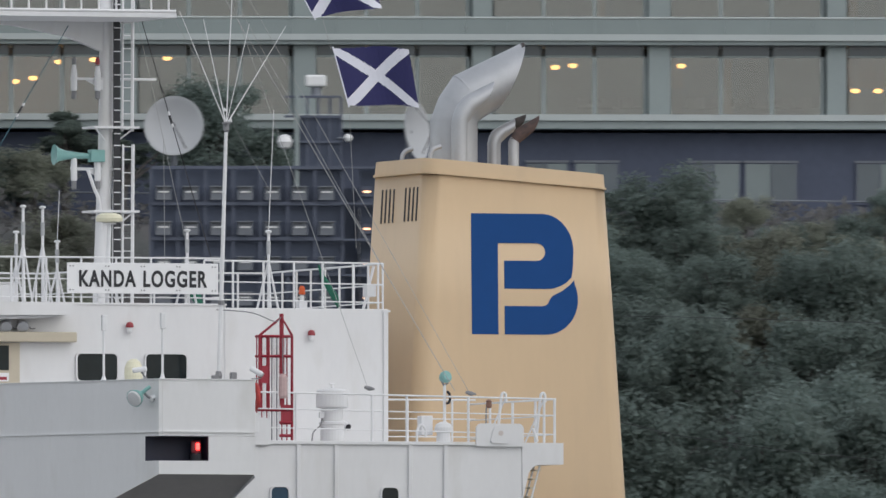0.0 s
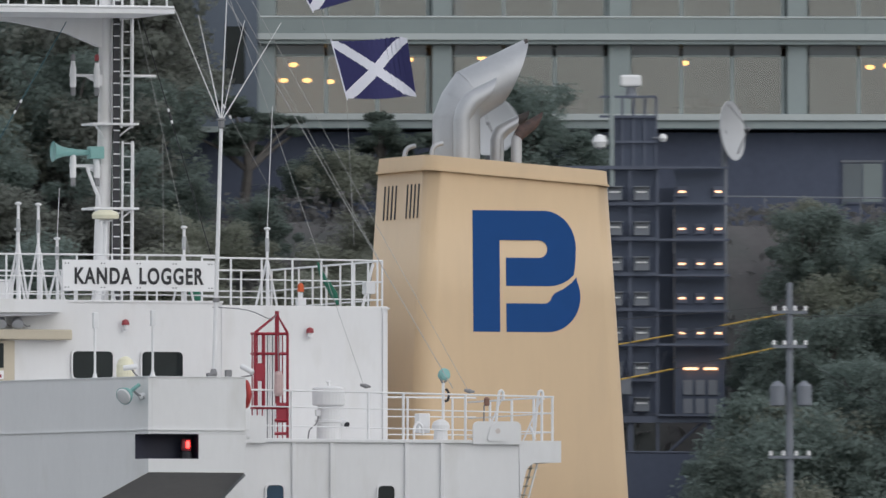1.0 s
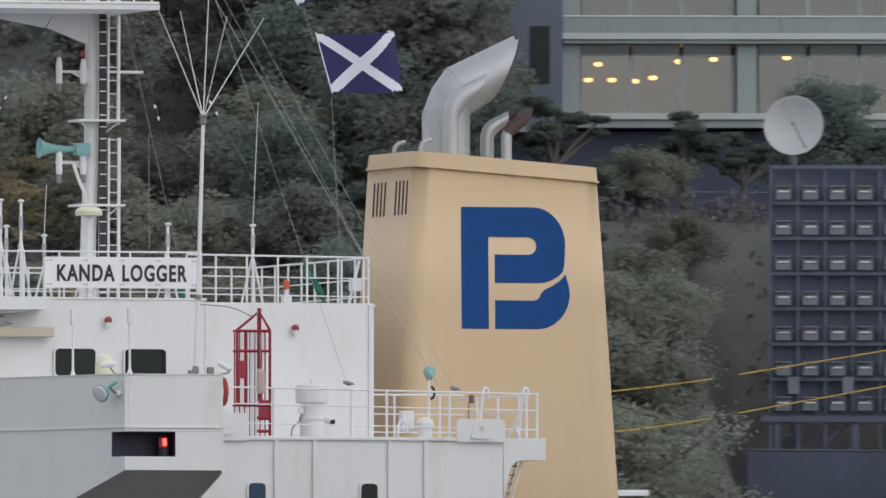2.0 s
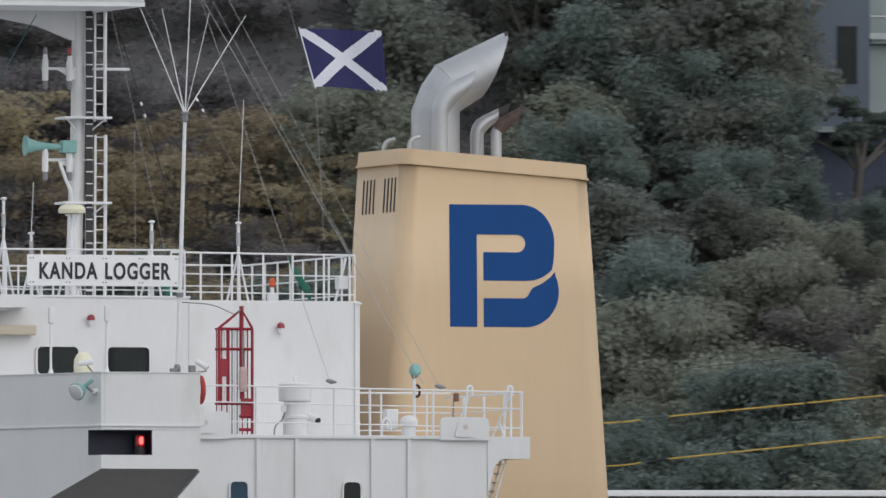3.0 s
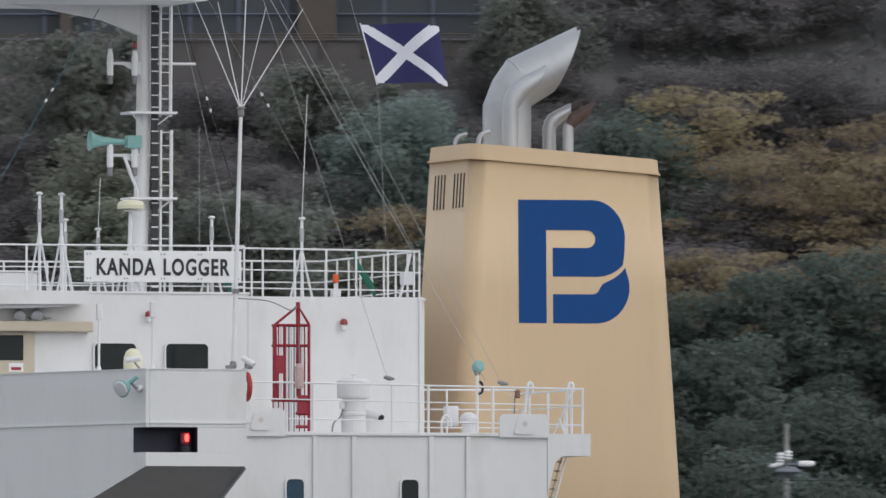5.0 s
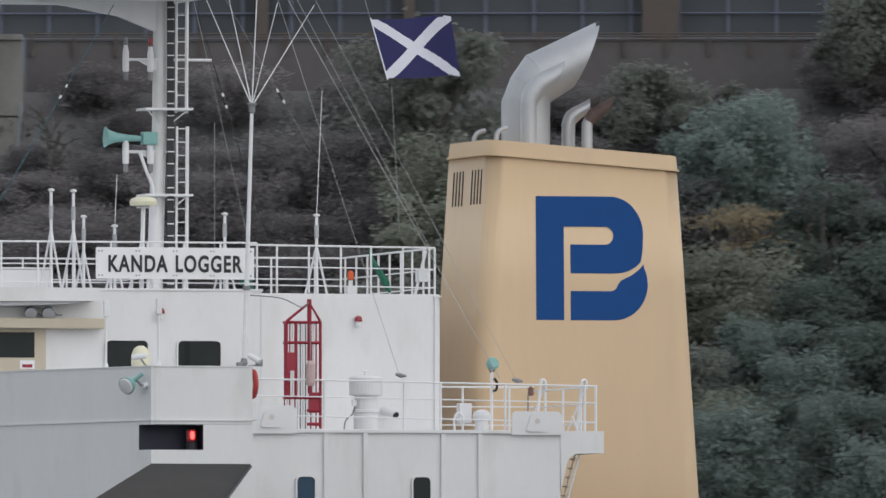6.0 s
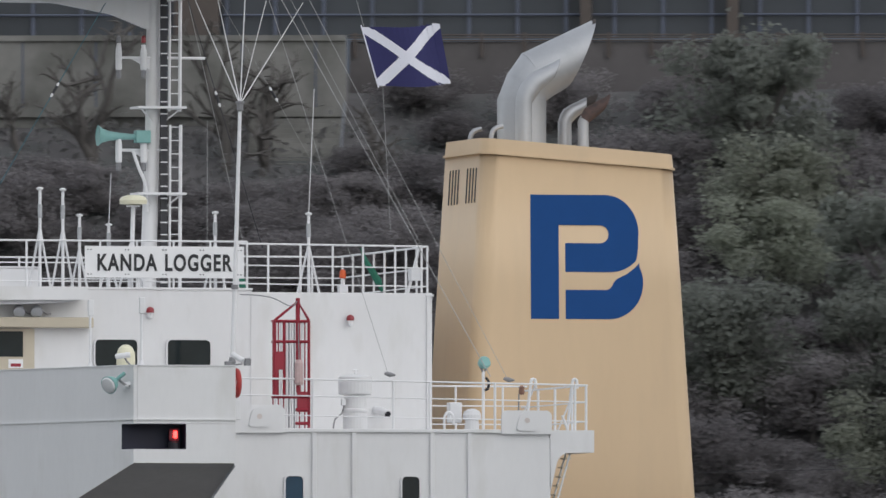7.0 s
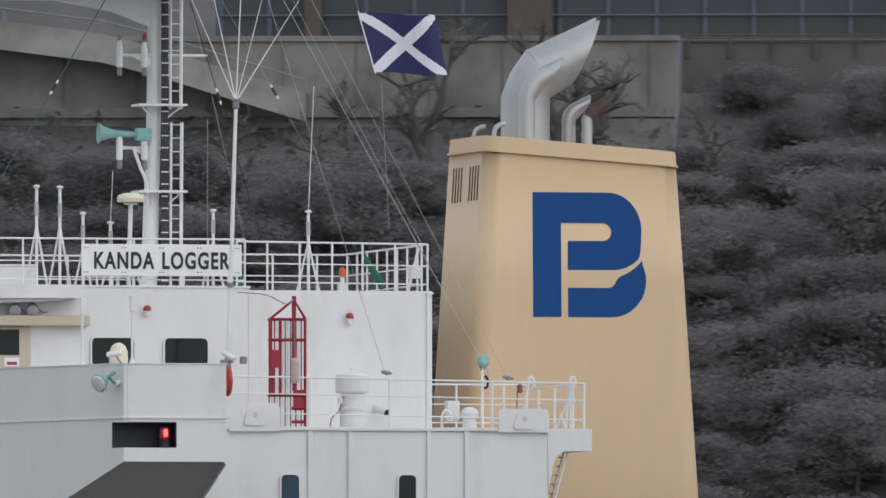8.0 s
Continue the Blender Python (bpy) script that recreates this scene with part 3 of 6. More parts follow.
def exhausts():
    y, r = 2.2, 0.553
    rings = [((-0.212, 1.0), (0.894, 1.0)), ((-0.212, 2.19), (0.894, 2.19)), ((0.015, 2.76), (0.94, 2.20)), ((0.36, 3.245), (0.995, 2.24)), ((1.95, 3.99), (1.37, 2.472)), ((2.035, 4.03), (1.393, 2.485))]
    ex = part("exhaust_pipe", mitred(bmesh.new(), y, r, rings, 36), (STEEL, SOOT), ship, "large galvanised steel exhaust pipe bent aft, sooty at the tip", smooth=True)
    for f in ex.data.polygons:
        if f.center.x > 1.90 and f.center.z > 3.93:
            f.material_index = 1
    for k in (1, 2, 3):
        (tx, tz), (bx, bz) = rings[k]
        u, v = (rings[k + 1][0][0] - rings[k - 1][0][0]) * 0.012, (rings[k + 1][0][1] - rings[k - 1][0][1]) * 0.012
        part("weld_ring", mitred(bmesh.new(), y, r + 0.006, [((tx - u, tz - v + 0.006), (bx - u, bz - v)), ((tx + u, tz + v + 0.006), (bx + u, bz + v))], 36), STEEL, ex)
    # closed pipe end: a sooty disc also holds the shade inside
    part("mouth", mitred(bmesh.new(), y, r - 0.03, [((2.0, 3.98), (1.405, 2.53)), ((2.013, 3.965), (1.417, 2.515))], 28), SOOT, ex, "sooty black disc for the shaded pipe mouth")
    y, r = 1.30, 0.19
    p2 = part("exhaust_pipe", mitred(bmesh.new(), y, r, [((-0.022, 1.0), (0.354, 1.0)), ((-0.022, 2.13), (0.354, 2.10)), ((0.03, 2.35), (0.37, 2.12)), ((0.12, 2.54), (0.42, 2.18)), ((0.33, 2.76), (0.54, 2.35)), ((1.0, 3.09), (0.807, 2.60))], 24), STEEL, ship, "slim galvanised steel exhaust pipe bent aft", smooth=True)
    part("weld_ring", mitred(bmesh.new(), y, r + 0.006, [((-0.028, 2.095), (0.36, 2.07)), ((-0.028, 2.125), (0.36, 2.10))], 24), STEEL, p2)
    # as above, soot and inner shade in one dark disc
    part("mouth", mitred(bmesh.new(), y, r - 0.02, [((0.985, 3.06), (0.812, 2.63)), ((1.0, 3.055), (0.825, 2.625))], 18), SOOT, p2)
    y, r = 2.3, 0.155
    p3 = part("exhaust_pipe", mitred(bmesh.new(), y, r, [((1.207, 0.8), (1.517, 0.8)), ((1.207, 1.70), (1.517, 1.69)), ((1.25, 1.86), (1.53, 1.70)), ((1.33, 1.99), (1.56, 1.73)), ((1.49, 2.09), (1.66, 1.83)), ((1.90, 2.285), (1.87, 1.985))], 18), STEEL, ship, "small steel exhaust pipe with a sooty end", smooth=True)
    part("sooty_end", mitred(bmesh.new(), y, r + 0.004, [((1.86, 2.272), (1.80, 1.96)), ((2.0, 2.32), (1.93, 2.0)), ((2.13, 2.37), (2.0, 2.09))], 18), SOOT, p3, "sooty pipe end", smooth=True)
    part("weld_ring", mitred(bmesh.new(), y, r + 0.006, [((1.20, 1.67), (1.523, 1.66)), ((1.20, 1.70), (1.523, 1.69))], 18), STEEL, p3)
    y, r = 1.8, 0.125
    p4 = part("exhaust_pipe", mitred(bmesh.new(), y, r, [((1.541, 0.8), (1.791, 0.8)), ((1.541, 1.70), (1.791, 1.68)), ((1.60, 1.83), (1.80, 1.69))], 18), STEEL, ship, "small steel exhaust pipe with a rusty brown end", smooth=True)
    part("rusty_end", mitred(bmesh.new(), y, r + 0.005, [((1.585, 1.80), (1.797, 1.675)), ((1.71, 2.01), (1.92, 1.77)), ((2.03, 2.19), (2.135, 1.94)), ((2.16, 2.25), (2.20, 2.03)), ((2.28, 2.33), (2.21, 2.09))], 18), RUST, p4, "rusty brown pipe end", smooth=True)
    for x, y in ((-0.66, 2.95), (-0.66, 0.95)):
        part("gooseneck_vent", tube(bmesh.new(), smooth_path([(x, y, 1.05), (x, y, 1.35), (x + 0.08, y, 1.50), (x + 0.26, y, 1.56)], 4), 0.055, 10), STEEL, ship, "small grey gooseneck vent on the funnel top", smooth=True)


def name_board():
    nb = part("name_board", B(-11.20, -7.59, -4.36, -4.31, -2.04, -1.34, bevel=0.008), SIGNW, ship, "white name board with black capitals")
    cu = bpy.data.curves.new("letters", "FONT")
    cu.body, cu.size, cu.align_x, cu.align_y, cu.extrude, cu.offset = "KANDA LOGGER", 0.56, "CENTER", "CENTER", 0.006, 0.016
    cu.space_character, cu.space_word = 1.16, 1.25
    me = baked(cu, "letters")
    xs = [v.co.x for v in me.vertices]
    zs = [v.co.z for v in me.vertices]
    me.transform(Matrix.Diagonal((3.06 / (max(xs) - min(xs)), 1, 0.385 / (max(zs) - min(zs)), 1)))
    xs = [v.co.x for v in me.vertices]
    zs = [v.co.z for v in me.vertices]
    mesh_part("letters", me, LETTER, nb, pose(-9.39 - (max(xs) + min(xs)) / 2, -4.367, -1.70 - (max(zs) + min(zs)) / 2), "black capital letters")
    for x in (-11.1, -10.25, -9.4, -8.55, -7.7):
        for z in (-1.42, -1.96):
            for d in (-0.035, 0.035):
                part("bolt", B(x + d - 0.014, x + d + 0.014, -4.372, -4.361, z - 0.014, z + 0.014), WIRE, nb)


def roof_gear():
    z = -2.28
    railing(ship, [(-15.0, -4.25), (-7.50, -4.25)], z, (1.06, 0.57, 0.16), [k / 9 for k in range(10)])
    railing(ship, [(-7.28, -2.42, 0.03), (-2.95, -2.40, -0.01)], z, (1.04, 0.56, 0.15), [0.0, 0.16, 0.33, 0.5, 0.66, 0.83, 0.97])
    railing(ship, [(-15.0, 2 * MID + 4.2), (-7.5, 2 * MID + 4.2), (-7.5, 2 * MID + 2.4), (-2.9, 2 * MID + 2.4), (-2.9, -2.2)], z, (1.03, 0.55, 0.15), [k / 22 for k in range(23)])
    # whip aerials on tripods
    for x, y, h, wh in ((-12.14, -4.0, 2.17, 0.0), (-11.51, -3.5, 2.17, 0.0), (-8.85, 6.6, 1.9, 0.0), (-5.52, -1.8, 1.72, 2.82), (-8.05, -3.5, 1.68, 0.0), (-8.9, 3.4, 1.6, 1.2), (-13.2, 1.5, 1.3, 1.1), (-13.0, -1.0, 1.2, 0.0)):
        ae = part("aerial", rod((x, y, z), (x, y, z + h), 0.035, 8), RAILW, ship, "white aerial on a tripod foot")
        part("head", lathe(bmesh.new(), (x, y, z + h), [(0.02, 0), (0.075, 0.02), (0.08, 0.05), (0.03, 0.075)], 12), RAILW, ae)
        part("sleeve", lathe(bmesh.new(), (x, y, z + h * 0.72), [(0.05, 0), (0.05, 0.3)], 10), STEEL, ae)
        if wh:
            part("whip", rod((x, y, z + h), (x + 0.045 * wh, y, z + h + wh), 0.010, 5), RAILW, ae)
        for a in (20, 140, 260):
            part("leg", rod((x + 0.28 * math.cos(radians(a)), y + 0.28 * math.sin(radians(a)), z), (x, y, z + h * 0.62), 0.028), RAILW, ae)
    rd = part("radome", lathe(bmesh.new(), (-9.9, -3.45, -0.40), [(0.10, 0), (0.30, 0.02), (0.31, 0.10), (0.27, 0.17), (0.15, 0.215), (0.02, 0.22)], 24), CREAM, ship, "cream disc radome on a white stand")
    part("stand", rod((-9.95, -3.45, z), (-9.9, -3.45, -0.40), 0.05, 8), RAILW, rd)
    for d in (-0.14, 0.14):
        part("leg", rod((-9.95 + 2 * d, -3.45, z), (-9.93, -3.45, -1.15), 0.03), RAILW, rd)
    part("ring", lathe(bmesh.new(), (-9.9, -3.45, -0.44), [(0.16, 0), (0.16, 0.03)], 14), RAILW, rd)
    # closed parasol, strobe and fittings by the after rail
    um = part("parasol", tube(bmesh.new(), [(-4.35, -1.9, -1.28), (-4.25, -1.9, -1.55), (-3.95, -1.9, -2.02), (-3.86, -1.9, -2.24)], [0.02, 0.06, 0.09, 0.03], 8), GREENC, ship, "folded green canvas parasol")
    part("parasol_band", rod((-4.12, -1.9, -1.72), (-4.10, -1.9, -1.77), 0.082, 8), GREENC, um)
    um2 = part("cover", tube(bmesh.new(), [(-6.85, -0.2, -1.75), (-6.75, -0.2, -1.95), (-6.6, -0.2, -2.22)], [0.05, 0.14, 0.06], 8), GREENC, ship, "green canvas cover")
    part("tie", rod((-6.76, -0.2, -1.93), (-6.75, -0.2, -1.97), 0.14, 8), GREENC, um2)
    sb = part("strobe", lathe(bmesh.new(), (-4.80, -2.05, -1.98), [(0.07, 0.02), (0.078, 0.05), (0.07, 0.17), (0.03, 0.22)], 12), ORANGE, ship, "orange beacon on a short post")
    part("post", rod((-4.80, -2.05, z), (-4.80, -2.05, -1.98), 0.05, 8), RAILW, sb)
    part("box", B(-4.90, -4.70, -2.15, -1.95, z, -2.12, bevel=0.01), RAILW, sb)
    bx = part("roof_box", B(-3.25, -3.02, -2.1, -1.8, -2.0, -1.72, bevel=0.015), RAILW, ship, "white junction box on a slanting stay")
    part("stay", rod((-3.3, -2.0, z), (-3.05, -2.0, -1.3), 0.035), RAILW, bx)
    lk = part("locker", B(-14.8, -11.9, -2.9, -2.2, z, -1.80, bevel=0.03), WHITE, ship, "low white roof locker")
    part("lid", B(-14.82, -11.88, -2.92, -2.18, -1.80, -1.76, bevel=0.01), WHITE, lk)


def tall_pole():
    # raked whip pole with its fan of rods
    a, f = Vector((-8.50, -7.1, -4.3)), Vector((-8.32, -7.1, 1.72))
    pl = part("aerial_pole", tube(bmesh.new(), [a, f], [0.055, 0.04], 10), RAILW, ship, "tall white aerial pole with a fan of rods")
    up = (f - a).normalized()
    part("clamp", lathe(bmesh.new(), f, [(0.045, -0.16), (0.075, -0.12), (0.075, 0.02), (0.11, 0.03), (0.11, 0.06), (0.04, 0.08)], 10), WIRE, pl, "grey socket of the rods")
    for dx, dy, h in ((0.28, 0.0, 6.0), (-0.48, 0.2, 2.4), (-1.18, -0.2, 2.55), (1.42, 0.0, 2.25), (0.68, 0.4, 2.3)):
        part("rod", tube(bmesh.new(), [f, f + Vector((dx, dy, h))], [0.016 if dx != 0.68 else 0.009, 0.007], 6), RAILW, pl)
    part("base", lathe(bmesh.new(), a, [(0.09, 0), (0.07, 0.3), (0.09, 0.34), (0.06, 0.45)], 10), WIRE, pl)
    part("wing_stay", rod(a + Vector((0, 0, 0.1)), (-8.5, -4.5, -5.4), 0.05), RAILW, pl)
    part("clamp", lathe(bmesh.new(), a + up * 2.0, [(0.08, -0.05), (0.08, 0.05)], 10), WIRE, pl)
    for x, z in ((-8.60, -4.02), (-8.16, -3.95)):
        part("fitting", B(x - 0.07, x + 0.07, -7.2, -7.05, z - 0.08, z + 0.08, bevel=0.02), WIRE, pl)


def radar_mast():
    y = 1.85
    m = part("radar_mast", tube(bmesh.new(), [(-8.36, y, -2.28), (-8.25, y, 1.5), (-8.19, y, 7.0)], [0.19, 0.165, 0.15], 16), WHITE, ship, "white steel radar mast with platforms and a ladder", smooth=True)
    # ladder with its cage and cable trunk
    for z0, z1 in ((-2.2, 1.55), (1.85, 7.0)):
        ld = part("ladder", rod((-7.68, y - 0.25, z0), (-7.66, y - 0.25, z1), 0.042), RAILW, m)
        part("stile", rod((-7.92, y - 0.25, z0), (-7.90, y - 0.25, z1), 0.03), RAILW, ld)
        part("stile", rod((-8.0, y + 0.2, z0), (-7.97, y + 0.2, z1), 0.025), RAILW, ld)
        k = z0 + 0.1
        while k < z1:
            part("rung", rod((-7.92, y - 0.25, k), (-7.67, y - 0.25, k), 0.013), RAILW, ld)
            k += 0.30
    ct = part("cable_trunk", B(-8.12, -7.98, y - 0.28, y - 0.2, -2.2, 7.0), TRUNK, m, "dark cable bundle")
    for k in range(34):
        part("clip", B(-8.13, -7.97, y - 0.30, y - 0.281, -2.0 + 0.27 * k, -1.975 + 0.27 * k), RAILW, ct)
    for z in (0.0, 1.93):
        pf = part("platform", prism(bmesh.new(), [(-8.68, z + 0.03), (-7.58, z + 0.03), (-7.58, z - 0.02), (-8.68, z - 0.02)], y - 0.5, y + 0.4), RAILW, m)
        part("brace", rod((-8.6, y - 0.3, z), (-8.3, y - 0.15, z - 0.3), 0.02), RAILW, pf)
        part("brace", rod((-7.65, y - 0.3, z), (-8.0, y - 0.15, z - 0.3), 0.02), RAILW, pf)
    # cross arms with lamp pairs
    for z, xr, r in ((3.05, -7.05, 0.035), (0.98, -8.0, 0.04)):
        arm = part("cross_arm", rod((-9.12, y - 0.1, z), (xr, y - 0.1, z), r), RAILW, m)
        for x, h in ((-9.07, 0.55), (-8.50, 0.52)):
            lp = part("lamp", lathe(bmesh.new(), (x, y - 0.2, z - 0.28), [(0.06, 0), (0.075, 0.03), (0.075, h - 0.12), (0.05, h), (0.05, h + 0.05)], 12), RAILW, arm, "white mast lamp with a dark lens")
            part("lens", lathe(bmesh.new(), (x, y - 0.2, z - 0.47), [(0.045, 0), (0.06, 0.03), (0.06, 0.17), (0.05, 0.19)], 12), WIRE, lp)
            if z > 2:
                part("lens", lathe(bmesh.new(), (x, y - 0.2, z + 0.33), [(0.05, 0), (0.055, 0.03), (0.05, 0.12), (0.02, 0.16)], 12), LAMPRED if x > -9 else WIRE, lp)
        part("gusset", prism(bmesh.new(), [(-8.75, z - 0.03), (-8.30, z - 0.03), (-8.30, z - 0.28)], y - 0.12, y - 0.08), RAILW, arm)
    # horn
    hn = part("horn", lathe(bmesh.new(), (-9.55, y - 0.2, 1.30), [(0.055, 1.1), (0.06, 0.85), (0.075, 0.55), (0.105, 0.28), (0.16, 0.10), (0.235, 0.0), (0.22, 0.01)], 24, (1, 0, -0.03)), TEAL, m, "teal ship's horn", smooth=True)
    part("driver", B(-8.70, -8.36, y - 0.34, y - 0.06, 1.14, 1.42, bevel=0.02), TEAL, hn, "teal horn driver box")
    part("stay", rod((-8.55, y - 0.2, 1.15), (-8.5, y - 0.1, 0.98), 0.04), RAILW, hn)
    part("hose", tube(bmesh.new(), smooth_path([(-8.75, y - 0.25, 0.95), (-8.62, y - 0.3, 0.55), (-8.47, y - 0.25, 0.2), (-8.42, y - 0.2, -0.4)], 4), 0.04, 6), RAILW, hn)
    # top platform with its bracket and rail
    tp = part("platform", B(-12.5, -7.60, -1.4, 4.4, 4.36, 4.46), RAILW, m)
    part("bracket", prism(bmesh.new(), [(-11.4, 4.36), (-8.15, 4.36), (-8.15, 3.72), (-8.4, 3.70), (-9.2, 4.02), (-10.4, 4.24)], y - 0.1, y + 0.1), WHITE, tp)
    for k in range(12):
        part("baluster", rod((-12.4 + k * 0.42, -1.35, 4.46), (-12.4 + k * 0.42, -1.35, 5.5), 0.025), RAILW, tp)
    part("top_bar", rod((-12.4, -1.35, 5.5), (-7.7, -1.35, 5.5), 0.025), RAILW, tp)
    part("kerb_bar", rod((-12.4, -1.38, 4.50), (-7.62, -1.38, 4.50), 0.045), RAILW, tp)


def deck_gear():
    z = -5.44
    railing(ship, [(-10.1, -7.30, 0.07), (-7.3, -7.30, 0.05), (-0.50, -7.30, -0.06), (-0.50, -1.2, -0.06)], z, (1.07, 0.70, 0.27), [0.215, 0.331, 0.384, 0.478, 0.594, 0.61, 0.70, 0.80, 0.9], rp=0.031)
    railing(ship, [(-2.75, -1.75), (-0.5, -1.75)], z, (1.10, 0.66, 0.25), [0.0, 0.27, 0.75])
    # red cage ladder
    y = -7.05
    cg = part("ladder_cage", rod((-7.57, y - 0.2, -4.75), (-7.57, y - 0.2, -3.03), 0.036, 4), RED, ship, "red painted steel ladder cage")
    for x, z0 in ((-6.80, -5.40), (-7.05, -4.45), (-7.36, -4.75)):
        part("upright", rod((x, y - 0.2, z0), (x, y - 0.2, -3.03), 0.034, 4), RED, cg)
    for zz in (-3.05, -3.50, -4.72):
        part("hoop", tube(bmesh.new(), [(-7.57, y - 0.2, zz), (-6.80, y - 0.2, zz)], 0.030, 4), RED, cg)
        part("hoop", tube(bmesh.new(), [(-7.57, y - 0.2, zz), (-7.57, y + 0.1, zz), (-6.80, y + 0.1, zz), (-6.80, y - 0.2, zz)], 0.03, 4), RED, cg)
    part("plate", B(-7.57, -7.36, y - 0.22, y - 0.18, -4.12, -3.72), RED, cg)
    part("plate", B(-7.57, -7.50, y - 0.19, y - 0.16, -4.72, -4.12), RED, cg)
    part("plate", B(-7.08, -6.98, y - 0.19, y - 0.16, -4.62, -3.52), RED, cg)
    part("plate", B(-7.06, -6.82, y - 0.20, y - 0.17, -5.05, -4.60), RED, cg)
    for zz in (-5.3, -5.0):
        part("step", rod((-7.10, y - 0.2, zz), (-6.80, y - 0.2, zz), 0.035, 4), RED, cg)
    part("peak", tube(bmesh.new(), [(-7.57, y - 0.2, -3.03), (-7.05, y - 0.2, -2.62), (-6.80, y - 0.2, -3.03)], 0.032, 4), RED, cg)
    part("mast_bar", rod((-7.05, y - 0.2, -3.9), (-7.05, y - 0.2, -2.54), 0.05, 4), RED, cg)
    for k in range(13):
        x = -7.54 + 0.06 * k
        part("slat", rod((x, y + 0.1, -5.4), (x, y + 0.1, -3.05), 0.016, 4), RAILW if k % 2 else (WIRE if 4 < k < 9 else RED), cg)
    part("sling", tube(bmesh.new(), smooth_path([(-7.05, y - 0.2, -2.6), (-7.25, y - 0.3, -2.72), (-7.5, y + 0.6, -2.5), (-7.8, y + 2.2, -2.4)], 4), 0.012, 5), WIRE, cg)
    bd = part("fender", tube(bmesh.new(), [(-7.05, y - 0.32, -4.46), (-7.05, y - 0.32, -4.40), (-7.05, y - 0.32, -3.98), (-7.05, y - 0.32, -3.90)], [0.08, 0.10, 0.095, 0.06], 10), material("faded_pink_rope", (0.52, 0.38, 0.37), 0.8, vary=0.15, scale=12), ship, "faded pink rope fender hung on the cage")
    part("line", rod((-7.05, y - 0.32, -3.91), (-7.05, y - 0.25, -3.1), 0.012), WIRE, bd)
    # round vent head
    c = (-5.55, -6.4)
    vt = part("vent_head", lathe(bmesh.new(), (*c, -4.66), [(0.25, 0.0), (0.36, 0.02), (0.37, 0.05), (0.37, 0.40), (0.30, 0.44), (0.05, 0.46)], 28), WHITE, ship, "white mushroom vent with a round head")
    part("neck", lathe(bmesh.new(), (*c, z), [(0.27, 0.0), (0.27, 0.40), (0.30, 0.42), (0.30, 0.47), (0.26, 0.49), (0.25, 0.80)], 24), WHITE, vt)
    part("crank", rod((*c, -4.2), (*c, -4.10), 0.03), RAILW, vt)
    part("handle", rod((c[0] - 0.06, c[1], -4.10), (c[0] + 0.06, c[1], -4.10), 0.025), RAILW, vt)
    part("hose", tube(bmesh.new(), smooth_path([(c[0] - 0.27, c[1] - 0.1, -4.85), (c[0] - 0.32, c[1] - 0.1, -5.05), (c[0] - 0.48, c[1] - 0.1, -5.2), (c[0] - 0.52, c[1] - 0.1, -5.44)], 4), 0.018, 5), WIRE, vt)
    part("clip", B(c[0] - 0.34, c[0] - 0.24, c[1] - 0.16, c[1] - 0.06, -4.88, -4.74), RAILW, vt)
    # small dome, box, gooseneck, searchlight and hooks on the platform
    dm = part("small_vent", lathe(bmesh.new(), (-2.95, -6.6, -5.20), [(0.15, 0), (0.20, 0.03), (0.205, 0.12), (0.17, 0.20), (0.08, 0.25), (0.01, 0.26)], 18), WHITE, ship, "small white domed vent")
    part("neck", lathe(bmesh.new(), (-2.95, -6.6, z), [(0.17, 0), (0.15, 0.25)], 16), WHITE, dm)
    part("locker", B(-3.38, -3.10, -6.3, -6.0, -5.25, -4.80, bevel=0.02), RAILW, ship, "small white wall box")
    part("gooseneck_vent", tube(bmesh.new(), smooth_path([(-3.55, -6.5, z), (-3.55, -6.5, -5.15), (-3.47, -6.5, -5.02), (-3.36, -6.5, -5.10), (-3.34, -6.5, -5.3)], 4), 0.03, 8), WHITE, ship, "white bent pipe vent")
    sl = part("searchlight", lathe(bmesh.new(), (-2.12, -4.3, -3.88), [(0.05, -0.12), (0.11, -0.08), (0.14, 0.0), (0.14, 0.07), (0.11, 0.11)], 18, (0.3, -0.9, 0.35)), TEAL, ship, "teal searchlight on a post")
    part("yoke", tube(bmesh.new(), [(-2.20, -4.3, -3.95), (-2.14, -4.3, -4.08), (-2.05, -4.3, -4.0)], 0.03, 6), WIRE, sl)
    part("post", rod((-2.13, -4.3, z), (-2.13, -4.3, -4.05), 0.035), RAILW, sl)
    part("hook", tube(bmesh.new(), smooth_path([(-2.10, -4.4, -4.2), (-2.03, -4.4, -4.3), (-2.05, -4.4, -4.45), (-2.12, -4.4, -4.48)], 4), 0.03, 6), BLACK, sl)
    lt = part("deck_lamp", lathe(bmesh.new(), (-1.72, -6.2, -4.62), [(0.05, 0), (0.07, 0.04), (0.06, 0.14), (0.08, 0.16), (0.02, 0.2)], 12), material("brown_lamp", (0.20, 0.10, 0.07), 0.5), ship, "small brown deck lamp on a post")
    part("post", rod((-1.80, -6.2, z), (-1.78, -6.2, -4.60), 0.018), WIRE, lt)
    for x in (-1.72, -0.78):
        st = part("stanchion", tube(bmesh.new(), smooth_path([(x - 0.12, -7.1, z), (x - 0.02, -7.1, -4.45), (x + 0.03, -7.1, -4.30), (x + 0.09, -7.1, -4.33), (x + 0.1, -7.1, -4.5)], 4), 0.035, 8), RAILW, ship, "white hooked stanchion")
        part("brace", rod((x + 0.1, -7.0, -4.45), (x - 0.22, -6.6, z), 0.02), RAILW, st)
